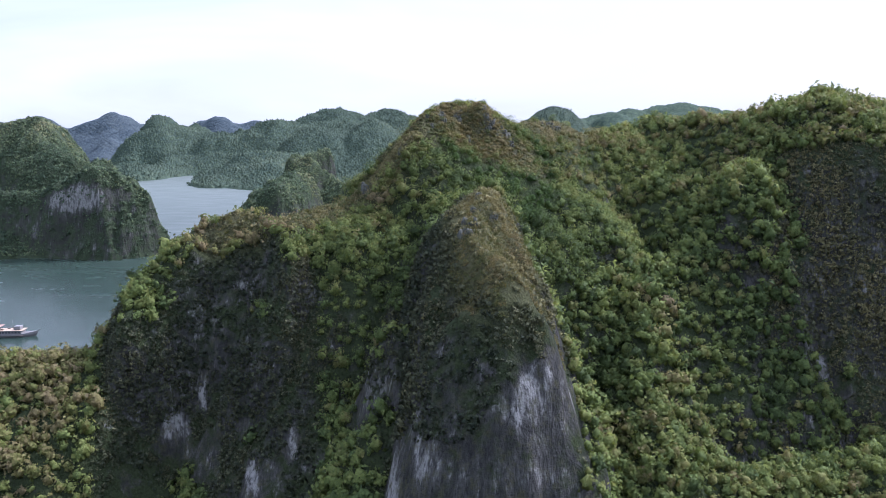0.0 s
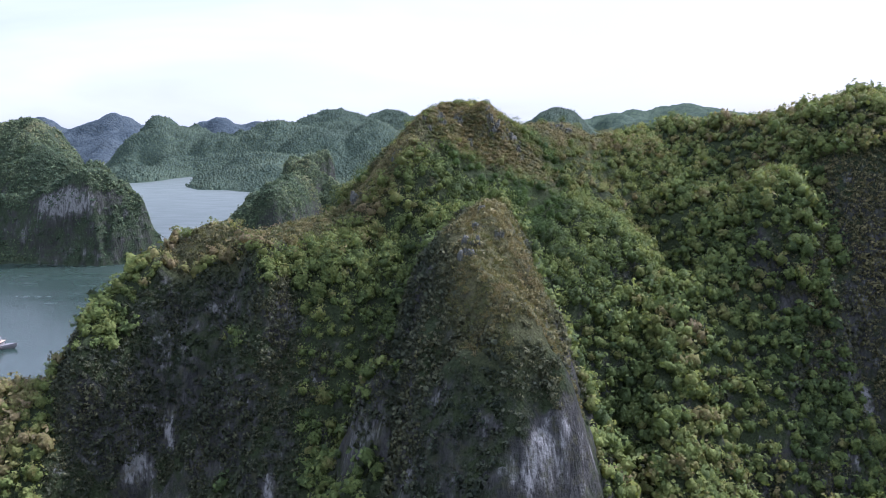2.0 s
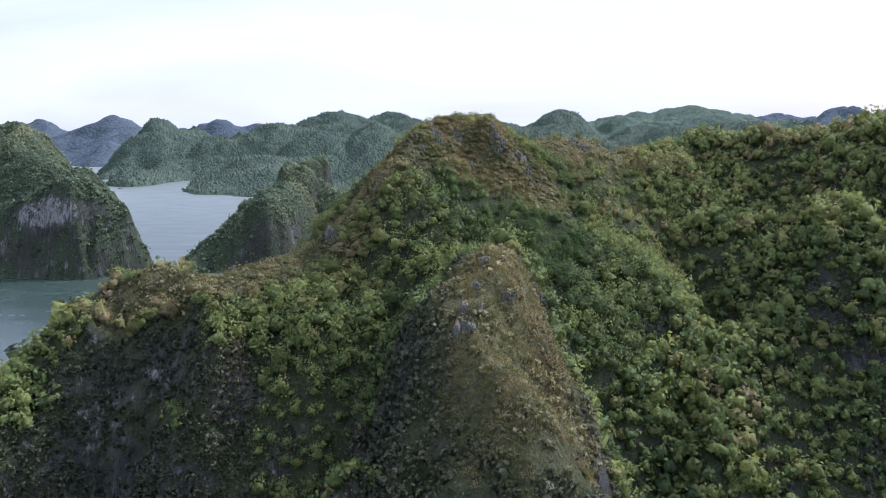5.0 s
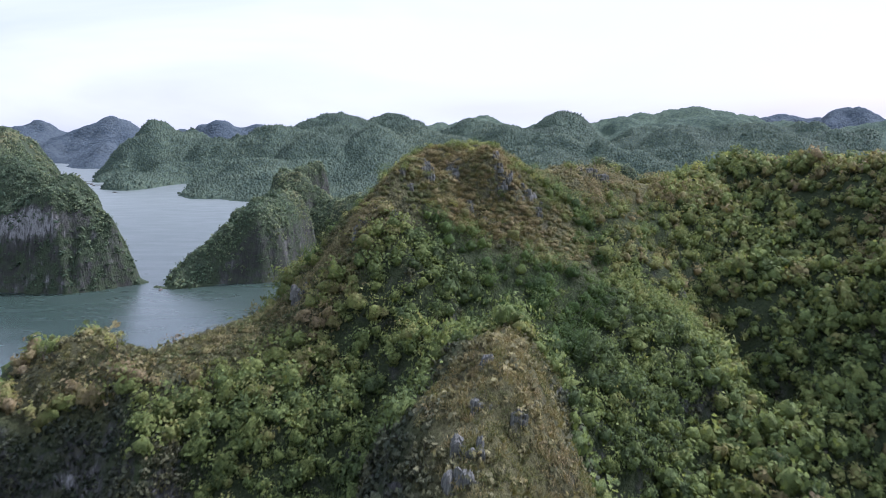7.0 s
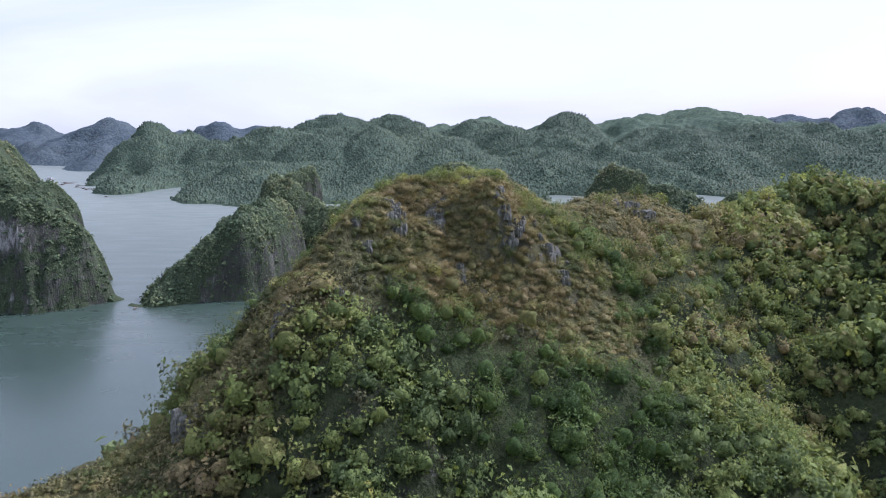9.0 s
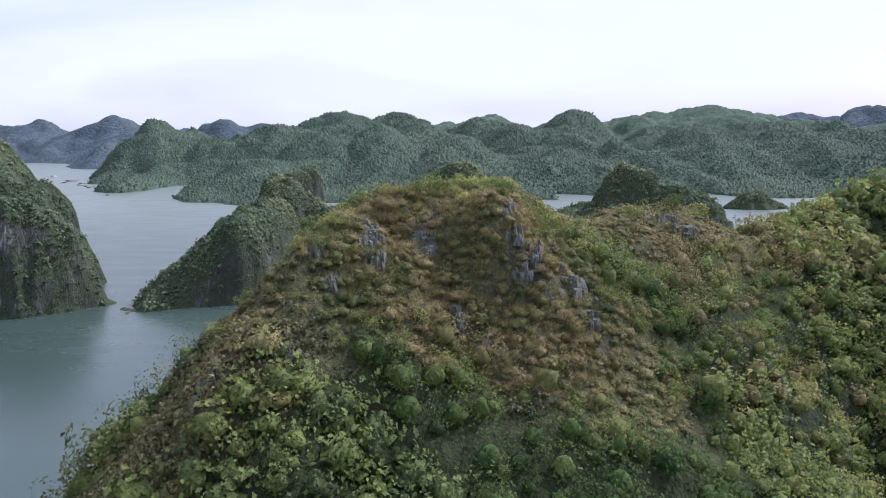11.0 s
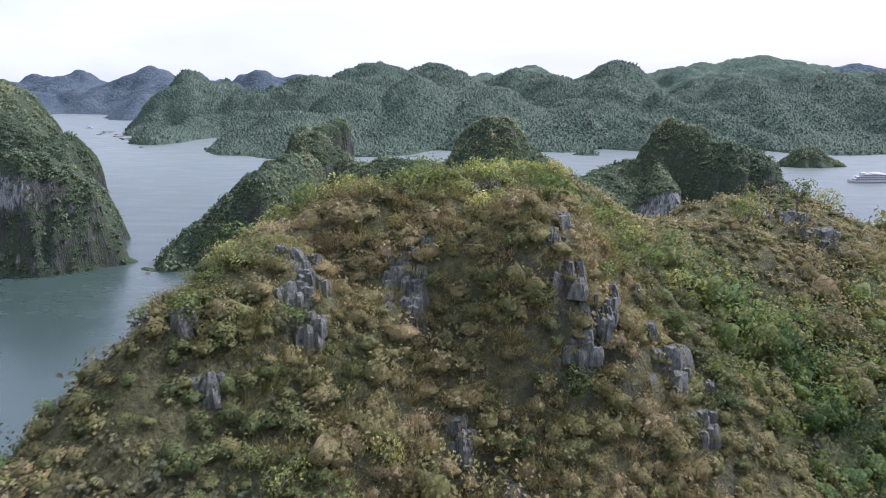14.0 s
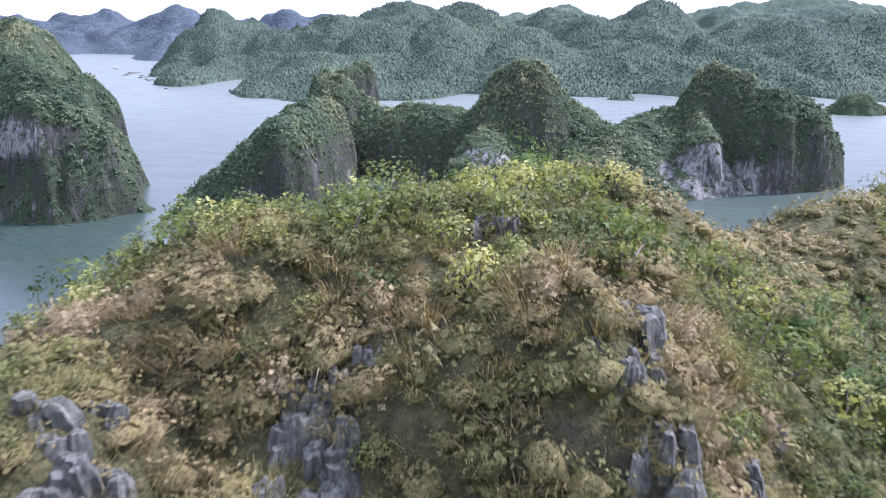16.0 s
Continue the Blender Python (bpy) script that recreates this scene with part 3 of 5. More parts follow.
def part(name, bm, material, parent, label=""):
    me = bpy.data.meshes.new(name)
    bm.to_mesh(me)
    bm.free()
    me.materials.append(material)
    ob = new(name, me)
    ob.parent = parent
    return tagged(ob, label)


def terrain(name, height, xs, ys, material, floor=-4.0, dry=None, bare=None):
    X, Y = np.meshgrid(xs, ys)
    Z = np.maximum(height(X, Y), floor)
    verts = np.stack([X, Y, Z], -1).reshape(-1, 3)
    n, m = len(xs), len(ys)
    i = np.arange(n * m).reshape(m, n)
    faces = np.stack([i[:-1, :-1], i[:-1, 1:], i[1:, 1:], i[1:, :-1]], -1).reshape(-1, 4)
    keep = (verts[faces][:, :, 2] > floor + 0.01).any(1)
    me = raw_mesh(name, verts, faces[keep], dry(verts[:, 0], verts[:, 1]) if dry else np.full(len(verts), 0.3), smooth=True)
    if bare:
        me.attributes.new("bare", "FLOAT", "POINT").data.foreach_set("value", bare(*verts.T).astype(np.float32))
    me.materials.append(material)
    return new(name, me)


def bare_cliffs(x, y, z):
    """1 on the pale cliffs of the islands: a band high on the western island, the foot of the eastern one."""
    jag = 0.35 * fbm(x, z, 16, 3, 400)
    band = 1.2 - np.hypot((x + 322) / 42, (y - 626) / 26) - np.abs(z - 53 - 0.08 * (x + 322)) / 15
    foot = 1.4 - np.hypot((x - 152) / 46, (y - 756) / 24) - np.clip(z - 18, 0, 99) / 20
    cove = 1.3 - np.hypot((x + 18) / 18, (y - 704) / 26) - np.abs(z - 32) / 16
    return np.clip(np.maximum.reduce([band, foot, cove]) * 2.2 + jag, 0, 1)


def pale_rock(x, y, z):
    """1 where the limestone of the near cliffs is freshly broken and pale: patches on the pinnacle, the western face and the eastern wall."""
    jag = 0.5 * fbm(x + 0.6 * y, z, 5, 3, 410)
    best = np.full(np.shape(x), -9.0)
    for cx, cy, cz, rx, rz in ((15, 115, 67, 4, 6), (18, 116, 71, 2, 3), (-4, 116, 53, 2, 6), (-9, 118, 48, 2, 7), (-59, 168, 49, 2, 6), (-65, 163, 40, 3, 4), (-43, 152, 34, 3, 6), (-34, 151, 42, 2, 5), (102, 186, 47, 2, 5)):
        best = np.maximum(best, 1 - np.hypot((x - cx) / rx, (z - cz) / rz) - np.maximum(np.abs(y - cy) - 6, 0) / 4)
    return np.clip(best * 1.6 + jag, 0, 1) * (best > -0.5)


def steps(*spans):
    return np.unique(np.concatenate([np.arange(a, b + d * 0.5, d) for a, b, d in spans]).round(3))


def normals(height, x, y, e=1.0):
    gx = (height(x + e, y) - height(x - e, y)) / (2 * e)
    gy = (height(x, y + e) - height(x, y - e)) / (2 * e)
    n = np.stack([-gx, -gy, np.ones_like(gx)], -1)
    return n / np.linalg.norm(n, axis=-1, keepdims=True)


def unit(v):
    return v / np.maximum(np.linalg.norm(v, axis=-1, keepdims=True), 1e-9)


def leaf_cards(rng, at, out, size, droop=0.3):
    """Small folded leaf sprays (two triangles each) at the points, facing roughly outwards."""
    n = len(at)
    nor = unit(out + rng.normal(0, 0.55, (n, 3)) + (0, 0, 0.25))
    side = unit(np.cross(nor, rng.normal(0, 1, (n, 3))))
    along = np.cross(nor, side)
    s = size * rng.uniform(0.6, 1.35, (n, 1))
    base, tip = at - along * s * 0.55, at + along * s * 0.6 - nor * s * droop
    left, right = at + side * s * 0.42, at - side * s * 0.42
    v = np.stack([base, left, tip, right], 1).reshape(-1, 3)
    q = np.arange(n * 4).reshape(n, 4)
    return v, np.concatenate([q[:, (0, 1, 2)], q[:, (0, 2, 3)]]), np.repeat(unit(out + 0.35 * nor), 4, 0)


def crown(seed, lobes, cards, size, flat=0.8, spread=0.55):
    """A crown about 1 in radius on the ground at 0: several open lobes of leaf sprays."""
    rng = np.random.default_rng(seed)
    c = np.concatenate([rng.uniform(-spread, spread, (lobes, 2)), rng.uniform(0.15, 0.85, (lobes, 1)) * flat], 1)
    c[0] = (0, 0, 0.6 * flat)
    r = rng.uniform(0.34, 0.56, lobes)
    r[0] = 0.62
    pick = rng.choice(lobes, cards, p=r * r / (r * r).sum())
    d = unit(rng.normal(0, 1, (cards, 3)) + (0, 0, 0.35))
    at = c[pick] + d * r[pick][:, None] * rng.uniform(0.80, 1.12, (cards, 1))
    v, f, n = leaf_cards(rng, at, d, size)
    return v, f, unit(unit(v - (0, 0, 0.4 * flat)) + n)


def dome(seed, lobes, around, rows, cards=0, size=0.2, spread=0.5, high=0.9, low=-0.35, core=0.86):
    """A crown about 1 in radius: leaf sprays all over a billowing hull of several lobes, dark within. Each spray is lit as the lobe that it grows on."""
    rng = np.random.default_rng(seed)
    c = np.concatenate([rng.uniform(-spread, spread, (lobes, 2)), rng.uniform(0.0, high, (lobes, 1))], 1)
    c[0] = (0, 0, 0.35 * high)
    r = rng.uniform(0.30, 0.52, lobes)
    r[0] = 0.55
    e = np.repeat(np.linspace(low, 1.25, rows), around)
    a = np.tile(np.arange(around) * 2 * math.pi / around, rows) + np.repeat(np.arange(rows) % 2 * math.pi / around, around)
    d = np.stack([np.cos(e) * np.cos(a), np.cos(e) * np.sin(a), np.sin(e)], 1)
    d = np.concatenate([d, [(0, 0, 1.0)]])

    def hull_at(d):
        """How far out the hull lies that way, and the way it faces there."""
        b = d @ c.T
        q = r * r - (c * c).sum(1) + b * b
        t = np.where(q > 0, b + np.sqrt(np.maximum(q, 0)), 0)
        i, far = t.argmax(1), np.maximum(t.max(1), 0.42)
        return far[:, None], unit(d * far[:, None] - c[i] + 0.3 * d)

    far, facing = hull_at(d)
    v = d * far * (core if cards else 1.0) * rng.uniform(0.92, 1.08, (len(d), 1)) + (0, 0, 0.15)
    i = np.arange(around * rows).reshape(rows, around)
    j = np.roll(i, -1, 1)
    f = np.concatenate([np.stack([i[:-1], j[:-1], j[1:]], -1).reshape(-1, 3), np.stack([i[:-1], j[1:], i[1:]], -1).reshape(-1, 3),
                        np.stack([i[-1], j[-1], np.full(around, around * rows)], -1)])
    if not cards:
        return v, f, facing
    out = unit(rng.normal(0, 1, (cards, 3)) + (0, 0, 0.55))
    far, lit = hull_at(out)
    lv, lf, ln = leaf_cards(rng, out * far * rng.uniform(0.86, 1.12, (cards, 1)) + (0, 0, 0.15), lit, size)
    return np.concatenate([v, lv]), np.concatenate([f, lf + len(v)]), np.concatenate([facing, ln])


def bush(seed, around, rows, cards, size, strands, length=0.55, width=0.010):
    """A dry bush 1 in radius: a billowing hull of withered sprays, with stalks that arch out of its top and hang down over it."""
    rng = np.random.default_rng(seed)
    v, f, n = dome(seed, 9, around, rows, cards, size, 0.72, 0.55, core=0.70)
    hull = v[:around * rows + 1]
    d = unit(rng.normal(0, 1, (strands, 3)) * (1, 1, 0.7) + (0, 0, 0.75))
    reach = np.linalg.norm(hull[np.argmax(d @ unit(hull).T, 1)], axis=1)[:, None]
    at = d * reach * rng.uniform(0.85, 1.12, (strands, 1))
    way = unit(d * (0.8, 0.8, 0.1) + (0, 0, -0.25) + rng.normal(0, 0.38, (strands, 3))) * length * rng.uniform(0.4, 1.2, (strands, 1))
    side = unit(np.cross(way, rng.normal(0, 1, (strands, 3)))) * width * rng.uniform(0.6, 1.6, (strands, 1))
    sv = np.stack([at - way * 0.4 - side, at - way * 0.4 + side, at + way * 0.6], 1).reshape(-1, 3)
    return np.concatenate([v, sv]), np.concatenate([f, np.arange(3 * strands).reshape(-1, 3) + len(v)]), np.concatenate([n, np.repeat(unit(d + (0, 0, 0.2)), 3, 0)])


def brush(seed, strands, leaves, width=0.010, leaf=0.075):
    """Dry brush: strands that rise from one root, arch over and hang down, with small withered leaves."""
    rng = np.random.default_rng(seed)
    a = rng.uniform(0, 2 * math.pi, strands)
    d = np.stack([np.cos(a), np.sin(a), np.zeros(strands)], 1)
    up = np.array((0, 0, 1.0))
    reach = rng.uniform(0.08, 1.0, (strands, 1)) ** 0.6
    high = rng.uniform(0.45, 1.05, (strands, 1)) * (1.1 - 0.45 * reach)
    root = d * rng.uniform(0, 0.5, (strands, 1)) + rng.normal(0, 0.06, (strands, 3)) * (1, 1, 0)
    top = root + d * reach * 0.45 + up * high + rng.normal(0, 0.06, (strands, 3))
    tip = top + d * reach * rng.uniform(0.15, 0.55, (strands, 1)) - up * high * rng.uniform(-0.15, 0.6, (strands, 1)) + rng.normal(0, 0.10, (strands, 3))
    side = unit(np.cross(tip - root, rng.normal(0, 1, (strands, 3)))) * width * rng.uniform(0.6, 1.7, (strands, 1))
    v = np.stack([root - side, root + side, top - side * 0.8, top + side * 0.8, tip], 1).reshape(-1, 3)
    q = np.arange(strands * 5).reshape(strands, 5)
    vs, fs = [v], [np.concatenate([q[:, (0, 1, 3)], q[:, (0, 3, 2)], q[:, (2, 3, 4)]])]
    if leaves:
        pick = rng.integers(0, strands, leaves)
        at = top[pick] + (tip[pick] - top[pick]) * rng.uniform(-0.5, 1, (leaves, 1)) + rng.normal(0, 0.05, (leaves, 3))
        lv, lf, _ = leaf_cards(rng, at, unit(at * (1, 1, 0.6)), leaf)
        vs.append(lv)
        fs.append(lf + len(v))
    vs = np.concatenate(vs)
    return vs, np.concatenate(fs), unit(vs * (1, 1, 0.6) + (0, 0, 0.5))


def scatter(name, shapes, at, radius, tint, material, seed, label, category, tall=(0.8, 1.25), sink=0.15, lean=None, smooth=False, onto=None):
    """Many plants joined into one object of kind stuff."""
    rng = np.random.default_rng(seed)
    vs, fs, ts, ns, k = [], [], [], [], 0
    pick = rng.integers(0, len(shapes), len(at))
    turn = rng.uniform(0, 2 * math.pi, len(at))
    up = rng.uniform(*tall, len(at))
    for j, (sv, sf, sn) in enumerate(shapes):
        idx = np.flatnonzero(pick == j)
        if not len(idx):
            continue
        c, s = np.cos(turn[idx])[:, None], np.sin(turn[idx])[:, None]
        R = radius[idx][:, None]
        x = (sv[None, :, 0] * c - sv[None, :, 1] * s) * R
        y = (sv[None, :, 0] * s + sv[None, :, 1] * c) * R
        z = (sv[None, :, 2] - sink) * R * up[idx][:, None]
        if lean is not None:
            x = x + z * lean[idx][:, 0:1]
            y = y + z * lean[idx][:, 1:2]
        v = np.stack([x, y, z], -1)
        w = np.stack([sn[None, :, 0] * c - sn[None, :, 1] * s, sn[None, :, 0] * s + sn[None, :, 1] * c, np.repeat(sn[None, :, 2], len(idx), 0)], -1)
        if onto is not None:
            # stand square to the slope
            n = onto[idx]
            e1 = unit(np.cross(n, (0.0, 1.0, 0.0)))
            e2 = np.cross(n, e1)
            v = x[..., None] * e1[:, None] + y[..., None] * e2[:, None] + z[..., None] * n[:, None]
            w = w[..., 0:1] * e1[:, None] + w[..., 1:2] * e2[:, None] + w[..., 2:3] * n[:, None]
        v = v + at[idx][:, None, :]
        vs.append(v.reshape(-1, 3))
        ns.append(w.reshape(-1, 3))
        fs.append((sf[None] + (k + np.arange(len(idx)) * len(sv))[:, None, None]).reshape(-1, 3))
        ts.append(np.repeat(tint[idx], len(sv)))
        k += len(idx) * len(sv)
    me = raw_mesh(name, np.concatenate(vs), np.concatenate(fs), np.concatenate(ts), smooth)
    me.attributes.new("facing", "FLOAT_VECTOR", "POINT").data.foreach_set("vector", np.concatenate(ns).astype(np.float32).ravel())
    me.materials.append(material)
    return tagged(new(name, me), label, category, kind="stuff")


def spots(rng, x0, x1, y0, y1, gap):
    """Places about gap apart, in no rows: a jittered lattice turned askew."""
    span = max(x1 - x0, y1 - y0)
    u, v = np.meshgrid(np.arange(-span, span, gap), np.arange(-span, span, gap * 0.93))
    u = u + (np.arange(u.shape[0]) % 2 * 0.5 * gap)[:, None]
    u, v = u.ravel(), v.ravel()
    u, v = u + rng.uniform(-0.62, 0.62, u.size) * gap, v + rng.uniform(-0.62, 0.62, u.size) * gap
    x, y = 0.82 * u - 0.572 * v + (x0 + x1) / 2, 0.572 * u + 0.82 * v + (y0 + y1) / 2
    keep = (x > x0) & (x < x1) & (y > y0) & (y < y1)
    return x[keep], y[keep]


def dry_zone(x, y):
    """1 on the bare summit and the crests of the spurs, 0 in the woods."""
    top = 1.2 - np.hypot((x - 5) / 27, (y - 215) / np.where(y < 215, 12, 15))
    arm = np.minimum(0.9 - np.hypot((x - 38) / 15, (y - 250) / 14), 0.4)
    flank = 1.0 + crest(x, y, [(-9, 205, 0), (-20, 197, 0), (-40, 186, 0)], 0.1, 0.085, 0.0)
    shoulder = 0.95 + crest(x, y, [(10, 221, 0), (22, 234, 0), (34, 246, 0), (48, 253, 0)], 0.1, 0.105, 0.0)
    spire = 1.15 - np.hypot((x - 11) / 11, (y - 146) / 26)
    west = 0.95 - np.hypot((x + 52) / 24, (y - 189) / 12)
    return np.clip(np.maximum.reduce([top, arm, flank, shoulder, spire, west]), 0, 1)


def crag(x, y):
    """1 on the pinnacle and on the faces of the western spur and the eastern mountain, where scrub takes the place of trees."""
    jag = grain(x / 9, y / 9, 270)
    pinnacle = np.hypot((x - 7) / 19, (y - 137) / 34) < 1 + 0.15 * jag
    west = (x < -27 + 3 * jag) & (y < 181 + 3 * jag) & (x > -86 + 0.25 * (180 - y))
    east = (x > 93 + 5 * jag) & (y > 180 + 6 * jag) & (y < 232)
    return (pinnacle | west | east).astype(float)


def near_side(x, y):
    """True on this side of the crest line."""
    return y < np.interp(x, [-150, -72, -62, -27, -4, 15, 41, 60, 88, 97, 115, 180], [184, 186, 206, 204, 236, 244, 262, 270, 280, 252, 230, 226])


def leafy_foot(x, y):
    """True where green thickets close in on the foot of the dry summit."""
    jag = 1.6 * fbm(x, y, 5, 2, 228)
    return ((y < 203.5 + jag) & (x > -6.5 + jag)) | (x > 25 + 0.5 * (y - 205) + jag)


# ---------------------------------------------------------------- water
rings = [0, 400, 900, 1600, 2600, 4200, 7000, 12000]
wv, wf = [(0.0, 600.0, 0.0)], []
for r in rings[1:]:
    wv += [(r * math.cos(k * math.pi / 24), 600 + r * math.sin(k * math.pi / 24), 0.0) for k in range(48)]
bm = bmesh.new()
bv = [bm.verts.new(v) for v in wv]
for k in range(48):
    bm.faces.new((bv[0], bv[1 + k], bv[1 + (k + 1) % 48]))
for ring in range(len(rings) - 2):
    a, b = 1 + ring * 48, 1 + (ring + 1) * 48
    for k in range(48):
        bm.faces.new((bv[a + k], bv[b + k], bv[b + (k + 1) % 48], bv[a + (k + 1) % 48]))
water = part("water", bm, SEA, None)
tagged(water, "calm grey-green sea water between limestone islands", "water", kind="structure")

# ---------------------------------------------------------------- hills
hill = terrain("ground", main_height, steps((-320, -150, 5), (-150, -14, 0.8), (-13.6, 26, 0.4), (26.8, 180, 0.8), (180, 400, 5)), steps((30, 96, 4), (96, 196, 0.8), (196.4, 220, 0.4), (220.8, 300, 0.8), (300, 460, 5)), HILL, dry=lambda x, y: np.clip(dry_zone(x, y) * 2.2, 0, 1), bare=pale_rock)
tagged(hill, "steep limestone hill overgrown with forest and dry scrub", "hill", kind="structure")
a_ob = terrain("karst_island", isle_a, np.arange(-700, -225, 2.2), np.arange(570, 960, 2.2), ISLE, bare=bare_cliffs)
tagged(a_ob, "limestone island with a pale cliff band rising from the sea", "island")
b_ob = terrain("karst_island", isle_b, np.arange(-270, 330, 2.0), np.arange(600, 950, 2.0), ISLE, bare=bare_cliffs)
tagged(b_ob, "long limestone island of several wooded knolls and cliffs", "island")
i_ob = terrain("islet", islet_height, np.arange(430, 560, 2.5), np.arange(1290, 1350, 2.5), ISLE)
tagged(i_ob, "small low wooded islet in the bay", "island")
r_ob = terrain("hill_range", range_height, steps((-1130, 1250, 7.0), (1254, 2000, 14)), steps((1240, 1900, 6.5), (1905, 2600, 9.0), (2610, 2900, 16)), FAR_HILL)
tagged(r_ob, "wide range of wooded limestone hills along the shore", "hills", kind="structure")
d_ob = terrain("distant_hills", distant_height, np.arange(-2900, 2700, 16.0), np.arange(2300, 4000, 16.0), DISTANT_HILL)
tagged(d_ob, "wooded hills far behind the bay, haze painted into their colour", "hills", kind="structure")

# ---------------------------------------------------------------- woods
# limestone that breaks through the scrub of the summit: x, y, size
ROCKS = [(-1.5, 211.5, 0.7), (-0.7, 212.5, 0.6), (-0.6, 210.8, 0.9), (0.1, 211, 0.6), (-0.6, 209.9, 0.9), (3.7, 214.2, 1), (4.6, 214.8, 0.7),
         (5.4, 215.5, 0.4), (4.3, 213.6, 1), (4, 212.2, 1), (11.9, 215.5, 0.8), (11.5, 214.1, 0.6), (12.2, 214.6, 0.5), (12.5, 213.3, 0.9),
         (14.7, 214.7, 0.6), (14.4, 213.5, 0.8), (16.7, 218, 0.5), (8.3, 220.1, 0.8), (10.4, 220.8, 0.5), (18.6, 216.5, 1.5), (16.6, 215.5, 0.9),
         (19.9, 216.1, 1), (7.4, 208.6, 1.1), (-10.7, 198.2, 1), (-11.5, 197.6, 1.2), (-3.2, 205.2, 0.8), (13.8, 212.8, 1), (12.9, 211.8, 1), (9.7, 207.6, 1),
         (19.9, 213.7, 0.9), (34.7, 243.3, 1.9), (37.3, 241.6, 1.9), (-8, 199.5, 0.8), (-6, 199.2, 0.7), (-0.3, 208.9, 1.2), (-4.9, 206.4, 0.8),
         (17.4, 214.2, 1.4), (-16.6, 191.4, 1.5), (-20.1, 194.8, 1.6), (6.8, 149.7, 1.1), (5.5, 143.7, 1.4), (10.8, 150.2, 0.9), (8.3, 156.5, 0.9),
         (4.9, 141, 1.4)]


def off_rocks(x, y, reach=0.75):
    """False close in front of a bare rock."""
    free = np.ones(np.shape(x), bool)
    for rx, ry, s in ROCKS:
        free &= np.hypot(x - rx, (y - ry + 0.35 * s) / 0.9) > reach * s
    return free


rng = np.random.default_rng(5)


def wood_places(gap, seed):
    r = np.random.default_rng(seed)
    x, y = spots(r, -135, 172, 100, 284, gap)
    keep = near_side(x, y - 10 * (np.abs(x - 15) < 45))
    x, y = x[keep], y[keep]
    z = main_height(x, y)
    nor = normals(main_height, x, y, 1.6)
    patch = fbm(x, y, 14, 3, 200)
    dryness = dry_zone(x, y)
    bald = (dryness > 0.22 + 0.35 * r.random(len(x)) + 0.25 * patch) | (dryness > 0.5)
    cliff = nor[:, 2] < 0.30 - 0.08 * (np.hypot(x - 7, y - 213) < 27) - 0.10 * ((x > 28) & (y < 226)) + 0.34 * crag(x, y) + 0.07 * patch
    keep = ~bald & ~cliff & ~((x > 13) & (x < 32) & (y > 230)) & (z > 104 - 0.55 * y) & ~((np.hypot((x - 9) / 13, (y - 140) / 30) < 1) & (x > -3))
    x, y, z, nor, patch, dryness = x[keep], y[keep], z[keep], nor[keep], patch[keep], dryness[keep]
    tint = np.clip(0.33 + 0.17 * patch + r.normal(0, 0.15, len(x)) + 0.4 * dryness + np.clip((z - 80) / 250, 0, 0.12) + 0.34 * np.clip((-80 - x) / 10, 0, 1) + 0.30 * np.clip((-22 - x) / 14, 0, 1) * (y > 178) * (y < 206) - 0.10 * leafy_foot(x, y) * (y > 188) * (x > -8) * (x < 34) - 0.25 * (np.hypot(x - 7, y - 213) < 27) * (y > 216) + 0.15 * np.clip(1.2 - np.hypot((x - 36) / 18, (y - 246) / 16), 0, 1) - 0.10 * (np.hypot(x - 7, y - 213) < 29) - 0.22 * (np.hypot((x - 2) / 22, (y - 172) / 16) < 1), 0.02, 0.95)
    return x, y, z, nor, tint, r


# the woods within reach of the last stretch get finer leaves
FINEST = [dome(80 + k, 12, 6, 3, 300, 0.105, 0.85, core=0.55) for k in range(7)]
FINE = [dome(90 + k, 13, 7, 3, 130, 0.20, 0.82, core=0.62) for k in range(9)]
CROWNS = [dome(100 + k, 11, 7, 3, 50, 0.36, 0.74, core=0.74) for k in range(14)]
x, y, z, nor, tint, r = wood_places(1.85, 5)
far = np.where(np.hypot((x + 18) / 33, (y - 179) / 26) < 1, 40.0, np.minimum(np.hypot(x - 7, y - 213), np.minimum(np.hypot(x - 32, y - 240) + 8, np.hypot(x + 15, y - 195) + 11)))
at = np.stack([x, y, z], 1)
radius = r.uniform(1.15, 2.3, len(x)) * np.where(r.random(len(x)) < 0.10, 1.35, 1.0) * (1 + 0.28 * fbm(x, y, 11, 2, 290)) * np.where(far < 27, np.where(y < 207, 1.1, 0.85), 1.0)
radius = np.minimum(radius, 2.7)
at[:, 2] += r.uniform(-0.2, 1.0, len(x)) ** 2 * radius * np.where(far < 42, 0.4, 0.8) - 0.2
sparse = r.random(len(x)) < 0.72
for shapes, ring, seed, label in ((FINEST, (far < 27) & sparse, 65, "green leafy thicket around the dry summit"), (FINE, (far >= 27) & (far < 42), 66, "green broadleaf woods below the bare summit"),
                                  (CROWNS, far >= 42, 6, "dense green subtropical forest covering the limestone slopes")):
    scatter("forest", shapes, at[ring], radius[ring], tint[ring], NEAR_LEAF if seed == 65 else LEAF, seed, label, "forest", tall=(0.85, 1.4) if seed == 65 else (0.85, 1.45), onto=unit(nor[ring] * (0.55 if seed != 65 else 1.0) + (0, 0, 0.8)), smooth=seed != 65)

